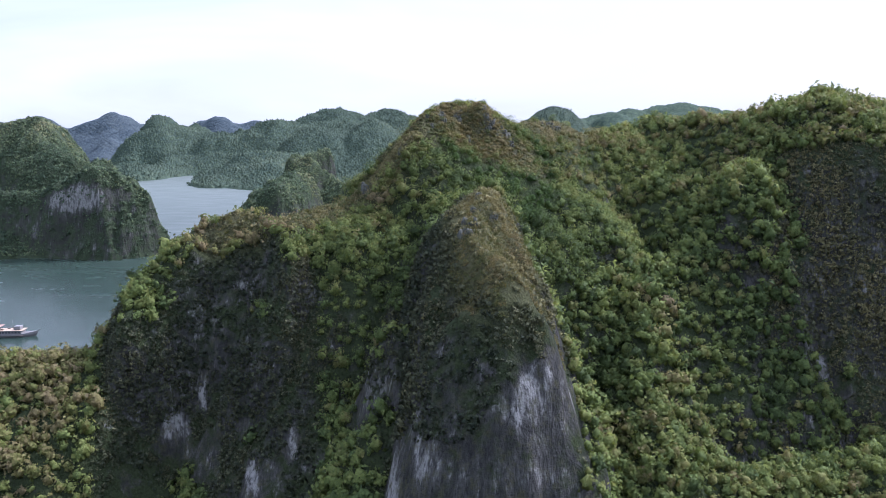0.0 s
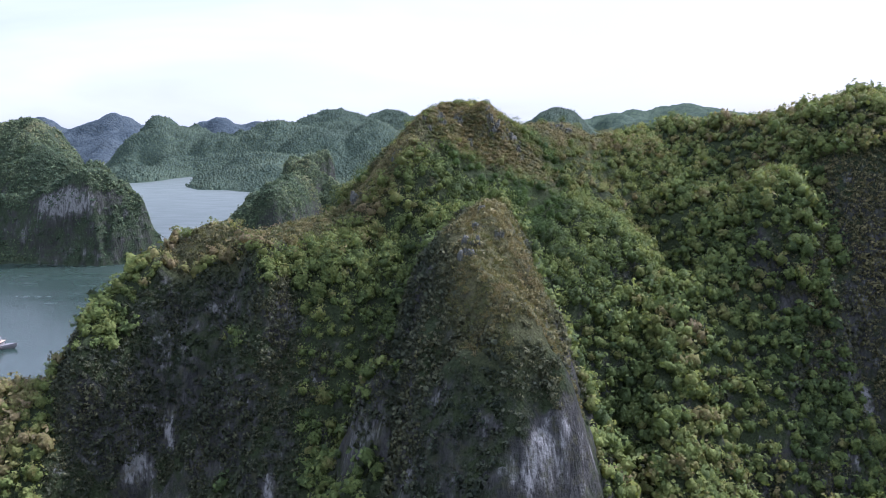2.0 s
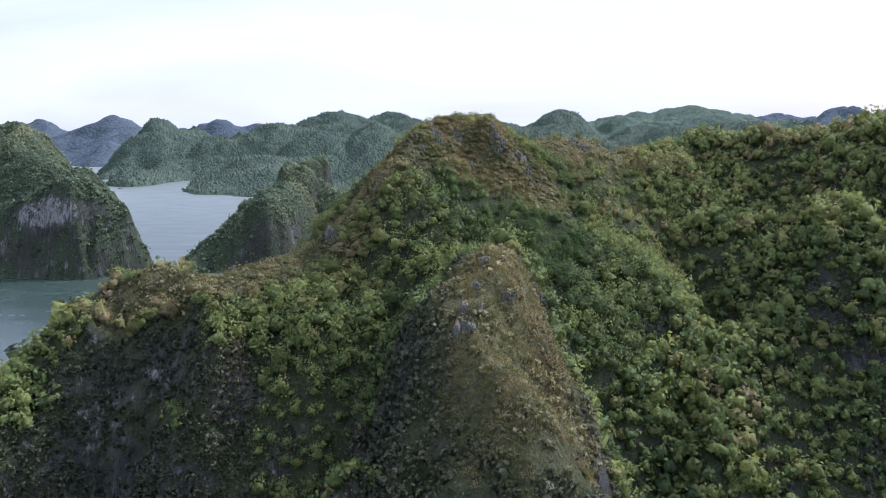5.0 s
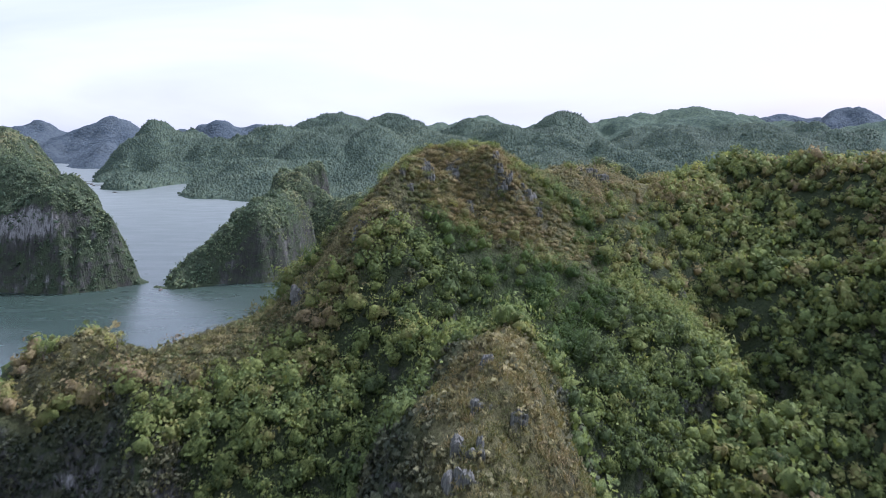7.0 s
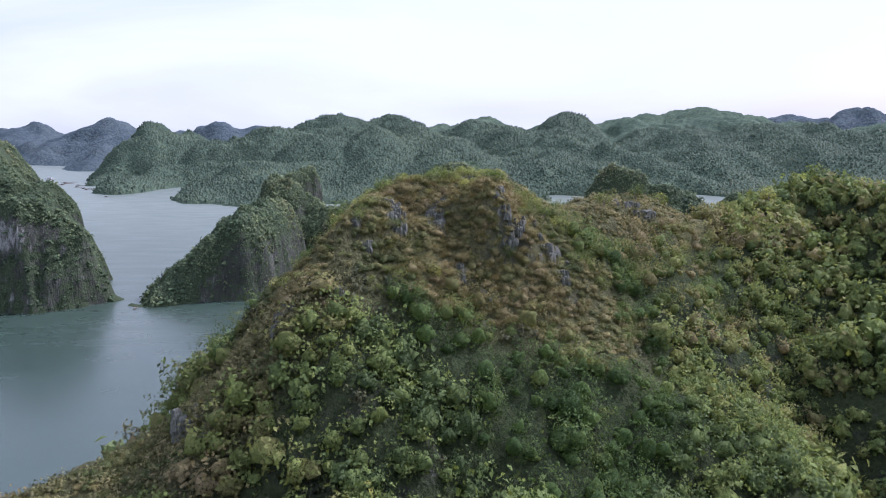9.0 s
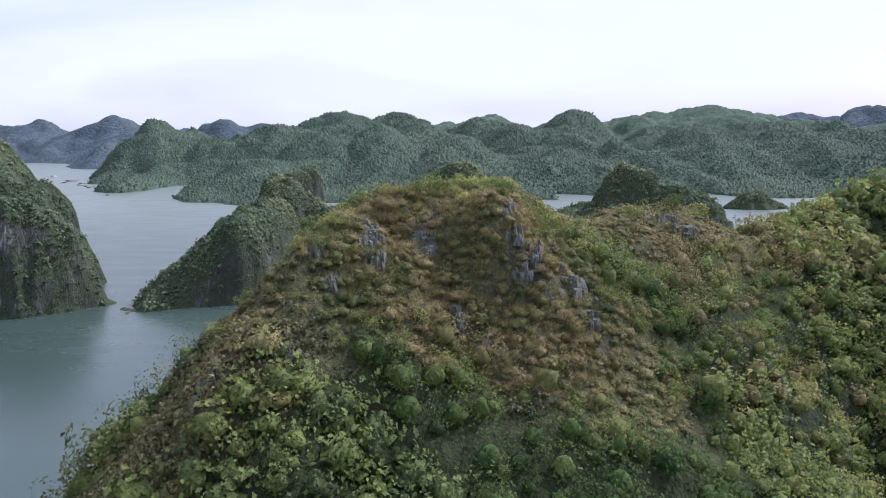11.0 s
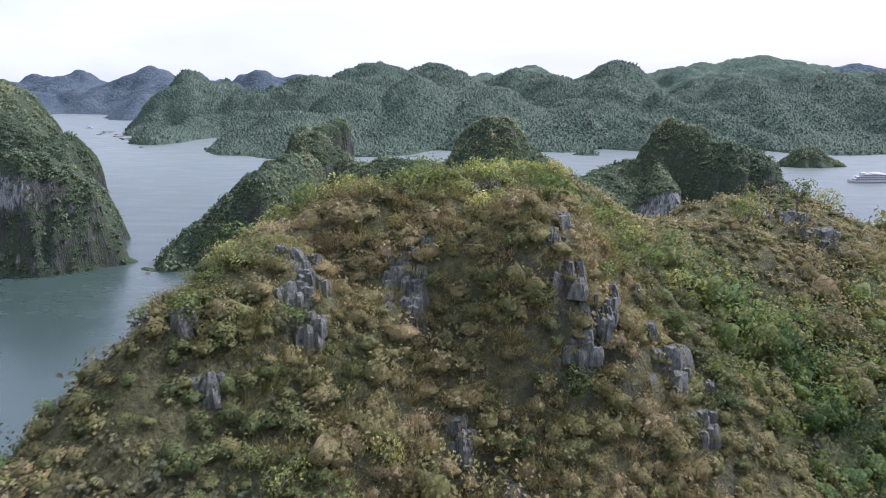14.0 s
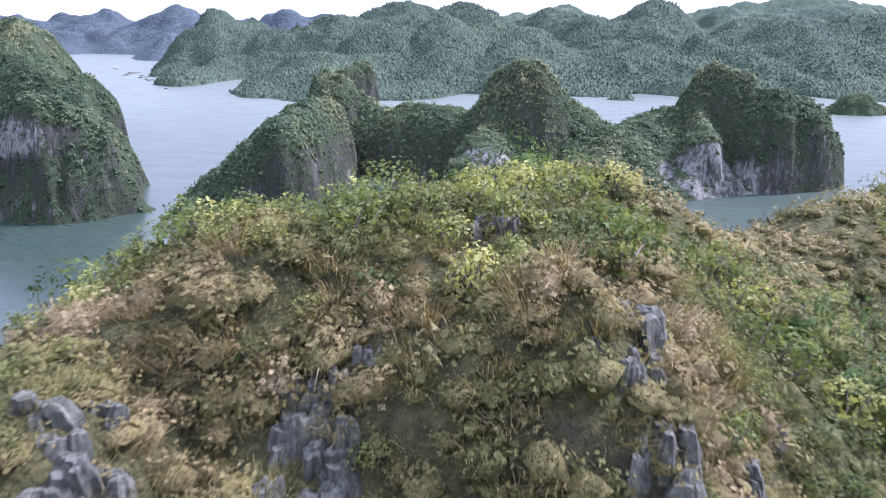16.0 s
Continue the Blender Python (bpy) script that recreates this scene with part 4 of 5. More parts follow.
# the same woods go on round the back of the hill and down to the shore
PLAIN = [dome(60 + k, 7, 7, 4, 14, 0.5, 0.6) for k in range(6)]
x, y = spots(rng, -260, 330, 60, 420, 5.6)
z = main_height(x, y)
nor = normals(main_height, x, y, 2.5)
inside = (x > -135) & (x < 172) & (y > 98) & (y < 284) & near_side(x, y - 13 * (np.abs(x - 15) < 47)) & (z > 104 - 0.55 * y)
keep = ~inside & (z > 3) & (nor[:, 2] > 0.38)
x, y, z, nor = x[keep], y[keep], z[keep], nor[keep]
scatter("forest", PLAIN, np.stack([x, y, z], 1), rng.uniform(3.0, 4.8, len(x)), np.clip(0.34 + rng.normal(0, 0.1, len(x)), 0, 1), LEAF, 68, "green forest on the far flanks of the limestone hill", "forest", lean=nor[:, :2] * 0.5, smooth=True)

# low scrub matting the crests and the cliffs, as thick on a steep wall as on a slope
SMALL = [dome(140 + k, 6, 5, 2, 12, 0.56, 0.75, 0.45, core=0.55) for k in range(9)]
SMALL_FINE = [dome(150 + k, 7, 5, 2, 38, 0.25, 0.75, 0.5, core=0.60) for k in range(9)]
x, y = spots(rng, -112, 160, 98, 280, 0.51)
keep = near_side(x, y)
x, y = x[keep], y[keep]
z = main_height(x, y)
nor = normals(main_height, x, y, 0.9)
patch = fbm(x, y, 9, 3, 210)
dryness = dry_zone(x, y)
wall = fbm(x, y, 10, 4, 215)
bare = (nor[:, 2] < 0.40 + 0.15 * wall) & ((z < np.where(x < -22, 42, 58 + 11 * np.clip((x - 2) / 10, 0, 1)) + 8 * fbm(x, y, 16, 3, 216)) | (wall > 1.15)) & (z < 101) & ((x < 40) | (wall > 0.9))
summit = (np.hypot((x - 5) / 22, (y - 213) / 16) < 1) & ~leafy_foot(x, y)
foot = leafy_foot(x, y) & (np.hypot((x - 7) / 34, (y - 210) / 20) < 1) & (nor[:, 2] < 0.5)
share = np.where(summit, 0.03, np.where(foot | (nor[:, 2] < 0.42) | ((crag(x, y) > 0) & (nor[:, 2] < 0.74)), 1.0, np.where(dryness > 0.2, np.where((x > 14) & (y > 212), 0.3, 1.0), 0.0)))
share = share * np.clip(0.20 / np.maximum(nor[:, 2], 0.1), 0, 1) * np.where(np.hypot((x - 12) / 10, (y - 146) / 24) < 1, 0.45, 1.0)
keep = (z > 104 - 0.55 * y) & ~bare & (pale_rock(x, y, z) < 0.4) & (rng.random(len(x)) < share * (1 + 0.5 * patch))
x, y, z, nor, patch, dryness = x[keep], y[keep], z[keep], nor[keep], patch[keep], dryness[keep]
tint = np.clip(0.40 + 0.20 * patch + rng.normal(0, 0.07, len(x)) - 0.12 * leafy_foot(x, y) * (y > 192) * (x < 34) + 0.42 * dryness - 0.12 * (crag(x, y) > 0) * (x < 9) * (dryness < 0.4) + 0.22 * (x > 85), 0.02, 0.98)
radius = rng.uniform(0.6, 1.2, len(x)) * np.where(nor[:, 2] < 0.25, 1.3, 1.0)
close = (np.hypot((x + 1) / 42, (y - 206) / 33) < 1) | (np.hypot(x - 32, y - 242) < 22)
for shapes, part_of, seed in ((SMALL_FINE, close, 7), (SMALL, ~close, 13)):
    scatter("scrub", shapes, np.stack([x, y, z], 1)[part_of], radius[part_of], tint[part_of], SCRUB_FINE if seed == 7 else SCRUB, seed, "olive and brown scrub clinging to crests and limestone cliffs", "scrub", onto=unit(nor + (0, 0, 0.35))[part_of], smooth=True)


def thick(x, y, share):
    """Plants stand as close on a steep face as on a slope, so more of them to a square metre of the plan."""
    return np.clip(share * 0.75 / np.maximum(normals(main_height, x, y, 1.2)[:, 2], 0.25), share * 0.8, 1.0)


# dry bushes all over the summit, finest where the flight comes closest, with tufts of straw between them
NEAR_BUSH = [bush(170 + k, 6, 3, 120, 0.16, (210, 60, 140, 90)[k % 4], 0.60, 0.008) for k in range(14)]
FAR_BUSH = [bush(190 + k, 6, 3, 76, 0.155, 26, 0.55, 0.016) for k in range(10)]
BRUSH = [brush(190 + k, 30, (16, 24, 12, 28)[k % 4], 0.022, 0.16) for k in range(8)]
STRAW = [brush(210 + k, 80, 20, 0.008, 0.05) for k in range(6)]


def dry_summit(x, y, share):
    patch = fbm(x, y, 6, 3, 220)
    inside = (np.hypot((x - 6) / 28, (y - 212) / np.where(y < 212, 11, 17)) < 1 + 0.2 * patch) | (dry_zone(x, y) > 0.32 + 0.2 * patch)
    return inside & (rng.random(len(x)) < thick(x, y, share)) & near_side(x, y - 4) & ~leafy_foot(x, y)


def dry_tint(x, y):
    """Tan and brown on the face, yellow-olive on the sunny shoulder and the top."""
    olive = np.maximum(np.clip((x - 8) / 9, 0, 1), 0.8 * np.clip((y - 217) / 4, 0, 1))
    # west flank darker olive; the lower left face has shade put into its tint
    return np.clip(0.55 + 0.32 * fbm(x, y, 4, 2, 221) + rng.normal(0, 0.15, len(x)) - 0.28 * olive - 0.38 * np.clip((-8 - x) / 10, 0, 1) - 0.14 * ((x < 3) & (y < 214)), 0, 1)


x, y = spots(rng, -46, 52, 182, 262, 0.70)
keep = dry_summit(x, y, 0.66) & off_rocks(x, y, 0.62)
x, y = x[keep], y[keep]
radius = (0.50 + 0.62 * rng.random(len(x)) ** 1.4) * np.where(rng.random(len(x)) < 0.10, 1.4, 1.0)
radius = radius * np.where((x > 13) & (y > 224), 0.78, 1.0)
tint, at, nor = dry_tint(x, y), np.stack([x, y, main_height(x, y)], 1), normals(main_height, x, y, 0.8)
close = (np.hypot((x - 9) / 15, (y - 217) / 13) < 1) & (y < 224 + 0.7 * np.maximum(x - 8, 0))
for shapes, part_of, seed in ((NEAR_BUSH, close, 10), (FAR_BUSH, ~close, 11)):
    scatter("withered_shrubs", shapes, at[part_of], radius[part_of], tint[part_of], DRY_LEAF if seed == 10 else DRY_FAR_LEAF, seed, "withered brown and olive bushes matted over the rocky summit", "shrubs", tall=(0.55, 1.25), sink=0.24, onto=unit(nor[part_of] * 0.5 + (0, 0, 0.8)), smooth=True)
x, y = spots(rng, -20, 26, 200, 230, 0.8)
keep = dry_summit(x, y, 0.6) & off_rocks(x, y, 0.6) & (np.hypot((x - 5.5) / 15, (y - 214) / 11) < 1)
x, y = x[keep], y[keep]
nor = normals(main_height, x, y, 0.8)
scatter("dry_brush", STRAW, np.stack([x, y, main_height(x, y)], 1), rng.uniform(0.7, 1.2, len(x)), np.clip(dry_tint(x, y) + 0.15, 0, 1), DRY, 8, "dry straw-coloured grass between the bushes of the summit", "scrub", tall=(0.55, 1.0), sink=0.08, lean=nor[:, :2] * 0.5)

# long dry grass on the pinnacle and along the western crest
x, y = spots(rng, -70, 26, 108, 205, 0.85)
patch = fbm(x, y, 7, 3, 223)
nor = normals(main_height, x, y, 1.0)
keep = ((np.hypot((x - 12) / 10, (y - 146) / 26) < 1 + 0.3 * patch) | ((dry_zone(x, y) > 0.45 + 0.2 * patch) & (x < -24))) & near_side(x, y - 3) & (rng.random(len(x)) < np.clip(np.where(x > -20, 0.75, 0.3) / np.maximum(nor[:, 2], 0.2), 0, 1))
x, y, nor = x[keep], y[keep], nor[keep]
tint = np.clip(0.34 + 0.3 * fbm(x, y, 5, 2, 224) + rng.normal(0, 0.14, len(x)) - 0.08 * (x < -20), 0, 1)
scatter("dry_grass", BRUSH, np.stack([x, y, main_height(x, y)], 1), rng.uniform(0.6, 1.25, len(x)), tint, DRY, 12, "long straw-coloured grass and brush on the steep pinnacle", "scrub", tall=(0.5, 0.95), sink=0.08, onto=unit(nor + (0, 0, 0.3)))

# woods on the islands and the range
TUFTY = [(v, f, unit(n + (0, 0, 0.5))) for v, f, n in (dome(320 + k, 6, 5, 2, 14, 0.54, 0.70, 0.8, core=0.74) for k in range(12))]
for owner, isle, area, gap, seed in ((a_ob, isle_a, (-640, -225, 590, 950), 1.75, 21), (b_ob, isle_b, (-260, 310, 610, 920), 1.75, 22), (i_ob, islet_height, (440, 550, 1300, 1340), 1.5, 23)):
    x, y = spots(rng, *area, gap)
    z = isle(x, y)
    nor = normals(isle, x, y, 2.0)
    wall = fbm(x, y + z, 20, 4, 230)
    share = np.clip(0.34 / np.maximum(nor[:, 2], 0.10), 0, 1) * np.where(nor[:, 2] < 0.5, 1 + 0.5 * wall, 1.0)
    keep = (z > 1.5) & (nor[:, 2] > 0.03 + 0.04 * wall) & (nor[:, 1] < 0.15) & (x > -0.64 * y - 10) & (rng.random(len(x)) < share)
    pale = bare_cliffs(x, y, z) > 0.5
    keep &= ~pale | (rng.random(len(x)) < 0.22)
    x, y, z, nor = x[keep], y[keep], z[keep], nor[keep]
    tint = np.clip(0.42 + 0.30 * fbm(x, y, 34, 4, 240) + rng.normal(0, 0.12, len(x)) + np.clip((z - 60) / 160, 0, 0.3), 0.0, 1)
    tint = np.clip(tint - 0.14 * (owner is a_ob), 0, 1)
    radius = (1.6 + 2.2 * rng.random(len(x)) ** 1.8) * np.where(rng.random(len(x)) < 0.06, 1.4, 1.0) * np.clip(nor[:, 2] + 0.40, 0.55, 1)
    scatter("tree_cover", TUFTY, np.stack([x, y, z], 1), radius, tint, ISLE_LEAF, seed, "dense dark green woods on a limestone island", "", tall=(0.55, 1.0), sink=0.3, onto=unit(nor + (0, 0, 0.25)), smooth=True).parent = owner

# crowns that can be told apart on the slopes of the range that face the bay
KNOBS = [(v, f, unit(n + (0, 0, 1.3))) for v, f, n in (dome(340 + k, 4, 5, 2, 0, 0, 0.5, 0.7, low=0.0) for k in range(10))]
x, y = spots(rng, -1000, 1250, 1300, 2330, 7.4)
z = range_bare(x, y)
nor = normals(range_bare, x, y, 6.0)
keep = (z > 4.4) & (nor[:, 1] < 0.10) & (np.abs(x) < 0.62 * (y - 150))
x, y, z, nor = x[keep], y[keep], z[keep], nor[keep]
tint = np.clip(0.40 + 0.26 * fbm(x, y, 130, 4, 245) + rng.normal(0, 0.09, len(x)), 0, 1)
scatter("tree_cover", KNOBS, np.stack([x, y, z - 0.8], 1), 3.3 + 3.0 * rng.random(len(x)) ** 1.5, tint, RANGE_LEAF, 24, "grey-green woods on the hills along the bay", "", tall=(0.5, 0.8), sink=0.2, onto=unit(nor + (0, 0, 0.3)), smooth=True).parent = r_ob


# ---------------------------------------------------------------- rocks
def blade_mesh(seed):
    """One block of weathered limestone: fluted sides, a sharp uneven top."""
    r = random.Random(seed)
    bm = bmesh.new()
    h, rx, ry = r.uniform(0.25, 0.6), r.uniform(0.30, 0.52), r.uniform(0.26, 0.44)
    lx, ly = r.uniform(-0.15, 0.15), r.uniform(0.0, 0.35)
    sides, rows = 11, 5
    flute = [r.choice((1.15, 1.05, 0.95, 0.78)) for s in range(sides)]
    tops = [r.uniform(-0.12, 0.06) for _ in range(sides)]
    loops = []
    for j in range(rows):
        u = j / (rows - 1)
        taper = (1.1 - 0.12 * u - 0.30 * u ** 4) * r.uniform(0.93, 1.05)
        ring = []
        for s in range(sides):
            t = s * 2 * math.pi / sides
            f = flute[s] * taper * r.uniform(0.93, 1.07)
            ring.append(bm.verts.new((rx * f * math.cos(t) + lx * u * h, ry * f * math.sin(t) + ly * u * h, -0.8 + (h + 0.8) * u + tops[s] * u ** 2)))
        loops.append(ring)
    for lo, hi in zip(loops, loops[1:]):
        for s in range(sides):
            bm.faces.new((lo[s], lo[(s + 1) % sides], hi[(s + 1) % sides], hi[s]))
    tip = bm.verts.new((lx * h + r.uniform(-0.08, 0.08), ly * h + r.uniform(-0.06, 0.06), h + r.uniform(-0.06, 0.06)))
    for s in range(sides):
        bm.faces.new((loops[-1][s], loops[-1][(s + 1) % sides], tip))
    me = bpy.data.meshes.new("rock_block")
    bm.to_mesh(me)
    bm.free()
    me.materials.append(STONE)
    return me


def ground_at(x, y):
    return float(main_height(np.array([x]), np.array([y]))[0])


BLADES = [blade_mesh(400 + k) for k in range(14)]
rock_rng = random.Random(9)
for k, (x, y, s) in enumerate(ROCKS):
    ob = tagged(new("limestone_outcrop"), "jagged grey limestone outcrop among dry brush", "rock", "outcrops on the summit")
    for n in range(12 + k % 5):
        block = new("rock_block", BLADES[rock_rng.randrange(14)])
        block.parent = ob
        bx, bz = rock_rng.uniform(-0.85, 0.85), rock_rng.uniform(-0.8, 0.4)
        block.matrix_basis = pose(bx, 0.5 * bz + rock_rng.uniform(-0.15, 0.15), bz * 0.75, rock_rng.uniform(-14, 4), rock_rng.uniform(-8, 8), rock_rng.uniform(-180, 180)) @ Matrix.Scale(rock_rng.choice((0.45, 0.6, 0.75, 0.9, 1.0)), 4)
    ob.matrix_basis = pose(x, y + 0.3 * s, ground_at(x, y + 0.3 * s) - 0.12 * s, rock_rng.uniform(-4, 4), rock_rng.uniform(-5, 5), rock_rng.uniform(-20, 20)) @ Matrix.Diagonal((1.2 * s, 1.2 * s, s * rock_rng.uniform(1.0, 1.4), 1))


# ---------------------------------------------------------------- shrubs and trees of their own
def limb(bm, a, b, r0, r1, sides=5):
    a, b = Vector(a), Vector(b)
    d = (b - a).normalized()
    u = d.orthogonal().normalized()
    w = d.cross(u)
    lo = [bm.verts.new(a + (u * math.cos(t) + w * math.sin(t)) * r0) for t in [k * 2 * math.pi / sides for k in range(sides)]]
    hi = [bm.verts.new(b + (u * math.cos(t) + w * math.sin(t)) * r1) for t in [k * 2 * math.pi / sides for k in range(sides)]]
    for k in range(sides):
        bm.faces.new((lo[k], lo[(k + 1) % sides], hi[(k + 1) % sides], hi[k]))


def leafy(name, seed, label, category, group, stems, lift, lobes, cards, leaf):
    """A plant 1 in radius: a stem that forks, under a crown of leaf sprays."""
    root = tagged(new(name), label, category, group)
    r = random.Random(seed)
    bm = bmesh.new()
    limb(bm, (0, 0, -0.3), (0.02, 0.01, lift * 0.6 + 0.1), 0.07, 0.05)
    for k in range(stems):
        a = k * 6.28 / stems + r.uniform(-0.4, 0.4)
        mid = (0.25 * math.cos(a), 0.25 * math.sin(a), lift + 0.3)
        limb(bm, (0.02, 0.01, lift * 0.6), mid, 0.045, 0.03)
        limb(bm, mid, (0.55 * math.cos(a + 0.3), 0.55 * math.sin(a + 0.3), lift + r.uniform(0.5, 0.9)), 0.03, 0.01)
    part("trunk", bm, BARK, root)
    v, f, facing = crown(seed, lobes, cards, leaf, spread=0.75)
    me = raw_mesh("crown", v + (0, 0, lift), f)
    me.attributes.new("facing", "FLOAT_VECTOR", "POINT").data.foreach_set("vector", facing.astype(np.float32).ravel())
    me.materials.append(SHRUB)
    ob = new("crown", me)
    ob.parent = root
    return root


shrub_rng = np.random.default_rng(77)
GREEN = [leafy("leafy_shrub", 500 + k, "bright yellow-green leafy shrub on the dry summit", "shrub", "shrubs on the summit", 4, 0.12, 8, 380, 0.125) for k in range(6)]
placed = [(-6.4, 221, 1.5), (-7.8, 219, 1.2), (-3, 223, 1.5), (1, 225, 1.7), (4, 226, 1.5), (6.5, 226, 1.4), (9, 225.5, 1.3), (11, 224, 1.6), (13, 224.5, 1.5), (11.5, 220.4, 1.2), (2.2, 215.3, 0.9),
          (4, 219, 0.8), (3.3, 216.7, 0.7), (-1, 224, 1.3), (14.5, 222, 1.0), (-4.6, 218.5, 1.0), (6.2, 221, 0.9), (8.6, 221.5, 1.0)]
sx, sy = spots(shrub_rng, -26, 32, 194, 232, 2.0)
ok = (np.hypot((sx - 4) / 25, (sy - 212) / 18) < 1) & near_side(sx, sy - 6)
sx, sy = sx[ok], sy[ok]
chance = np.clip(0.16 + 0.75 * (sy > 217) + 0.25 * (sx < 0) + 0.3 * fbm(sx, sy, 9, 2, 260), 0.03, 1)
ok = shrub_rng.random(len(sx)) < chance
placed += [(float(a), float(b), float(c)) for a, b, c in zip(sx[ok], sy[ok], shrub_rng.uniform(0.5, 1.1, ok.sum()) * np.where(sy[ok] > 217, 1.35, 1.0))]
for k, (x, y, s) in enumerate(placed[:290]):
    m = pose(x, y, ground_at(x, y) - 0.05, shrub_rng.uniform(-9, 9), shrub_rng.uniform(-9, 9), shrub_rng.uniform(0, 360))
    ob = GREEN[k] if k < 6 else copy_thing(GREEN[k % 6], m)
    ob.matrix_basis = m @ Matrix.Diagonal((s, s, s * shrub_rng.uniform(0.8, 1.15), 1))

TREES = [leafy("tree", 520 + k, "small broadleaf tree standing above the scrub of the crest", "tree", "trees on the crest", 4, 0.75, 7, 520, 0.11) for k in range(3)]
for k, (x, y, s) in enumerate([(30.5, 240, 1.5), (37, 246, 1.6), (43, 254, 1.8), (-22, 196, 1.5), (-62, 192, 1.7), (-48, 188, 1.6), (66, 262, 1.9), (80, 271, 2.0), (90, 268, 1.8)]):
    m = pose(x, y, ground_at(x, y) - 0.1, 0, 0, 40 * k)
    ob = TREES[k] if k < 3 else copy_thing(TREES[k % 3], m)
    ob.matrix_basis = m @ Matrix.Diagonal((s, s, s * 1.1, 1))


# ---------------------------------------------------------------- boats
def box(bm, x0, x1, y0, y1, z0, z1, bevel=0.0):
    m = Matrix.Translation(((x0 + x1) / 2, (y0 + y1) / 2, (z0 + z1) / 2)) @ Matrix.Diagonal((x1 - x0, y1 - y0, z1 - z0, 1))
    made = bmesh.ops.create_cube(bm, size=1, matrix=m)
    if bevel:
        edges = {e for v in made["verts"] for e in v.link_edges}
        bmesh.ops.bevel(bm, geom=list(edges), offset=bevel, segments=1, affect="EDGES")
    return bm


def hull(length, beam, depth, sheer):
    """Lofted hull: blunt stern at -x, flared bow rising at +x."""
    bm = bmesh.new()
    loops = []
    for k in range(13):
        u = k / 12
        x = length * (u - 0.5)
        w = beam / 2 * (min(1, 0.8 + u) if u < 0.55 else max(0.03, 1 - ((u - 0.55) / 0.45) ** 2.0))
        top = depth + sheer * max(0, (u - 0.5) * 2) ** 2 + 0.15 * sheer * max(0, (0.25 - u) * 4) ** 2
        rake = 0.06 * length * max(0, (u - 0.7) / 0.3) ** 2
        loops.append([bm.verts.new(p) for p in ((x - rake, 0, -0.6), (x - rake, w * 0.75, -0.4), (x, w, top * 0.55), (x, w, top), (x, 0, top), (x, -w, top), (x, -w, top * 0.55), (x - rake, -w * 0.75, -0.4))])
    for a, b in zip(loops, loops[1:]):
        for k in range(8):
            bm.faces.new((a[k], a[(k + 1) % 8], b[(k + 1) % 8], b[k]))
    bm.faces.new(loops[0])
    bm.faces.new(loops[-1][::-1])
    bmesh.ops.recalc_face_normals(bm, faces=bm.faces)
    return bm


def window_pane(parent, mesh, x, y, z):
    ob = new("window_pane", mesh)
    ob.parent = parent
    ob.location = (x, y, z)


def pane_mesh(w, h):
    me = bpy.data.meshes.new("window_pane")
    bm = box(bmesh.new(), -w / 2, w / 2, -0.04, 0.04, -h / 2, h / 2)
    bm.to_mesh(me)
    bm.free()
    me.materials.append(GLASS)
    return me


def tour_boat(at, heading):
    boat = tagged(new("tour_boat"), "weathered white wooden tour boat with an open upper deck", "boat")
    part("hull", hull(30, 6.4, 1.5, 1.6), OLD_WHITE, boat)
    part("rubbing_strake", box(bmesh.new(), -14.6, 8.5, -3.24, 3.24, 0.95, 1.12), WOOD, boat, "dark wooden strake")
    cabin = part("cabin", box(bmesh.new(), -13, 7.5, -2.6, 2.6, 1.5, 3.7, 0.12), OLD_WHITE, boat)
    pane = pane_mesh(1.1, 1.0)
    for k in range(12):
        for side in (-1, 1):
            window_pane(cabin, pane, -12 + k * 1.65, side * 2.62, 2.75)
    part("upper_deck", box(bmesh.new(), -13.6, 8.3, -2.9, 2.9, 3.7, 3.86), DECK, boat, "planked upper deck")
    for x in (-13.4, -9, -4.5, 0, 4.5, 8.1):
        for side in (-1, 1):
            bm = bmesh.new()
            limb(bm, (x, side * 2.8, 3.86), (x, side * 2.8, 4.85), 0.05, 0.05)
            part("rail_post", bm, OLD_WHITE, boat)
    for side in (-1, 1):
        bm = bmesh.new()
        limb(bm, (-13.4, side * 2.8, 4.85), (8.1, side * 2.8, 4.85), 0.05, 0.05)
        part("rail", bm, OLD_WHITE, boat)
    part("wheelhouse", box(bmesh.new(), 3.2, 6.6, -1.6, 1.6, 3.86, 5.9, 0.1), OLD_WHITE, boat)
    part("awning", box(bmesh.new(), -12.6, -3.2, -2.5, 2.5, 5.95, 6.08, 0.04), AWNING, boat, "faded brown awning")
    for x in (-12.4, -8, -3.4):
        for side in (-1, 1):
            bm = bmesh.new()
            limb(bm, (x, side * 2.4, 3.86), (x, side * 2.4, 5.95), 0.05, 0.05)
            part("awning_post", bm, OLD_WHITE, boat)
    bench = box(bmesh.new(), -0.7, 0.7, -0.3, 0.3, 0, 0.55, 0.04)
    me = bpy.data.meshes.new("deck_bench")
    bench.to_mesh(me)
    bench.free()
    me.materials.append(WOOD)
    for k in range(5):
        ob = new("deck_bench", me)
        ob.parent, ob.location = boat, (-11 + k * 2.6, (-1) ** k * 1.2, 3.86)
    bm = bmesh.new()
    limb(bm, (2.2, 0, 3.86), (2.2, 0, 9.2), 0.1, 0.05)
    part("mast", bm, WOOD, boat, "dark wooden mast")
    bm = bmesh.new()
    limb(bm, (14.2, 0, 2.9), (17.0, 0, 3.7), 0.1, 0.04)
    part("bowsprit", bm, WOOD, boat)
    boat.matrix_basis = pose(*at, 0, 0, heading)
    return boat


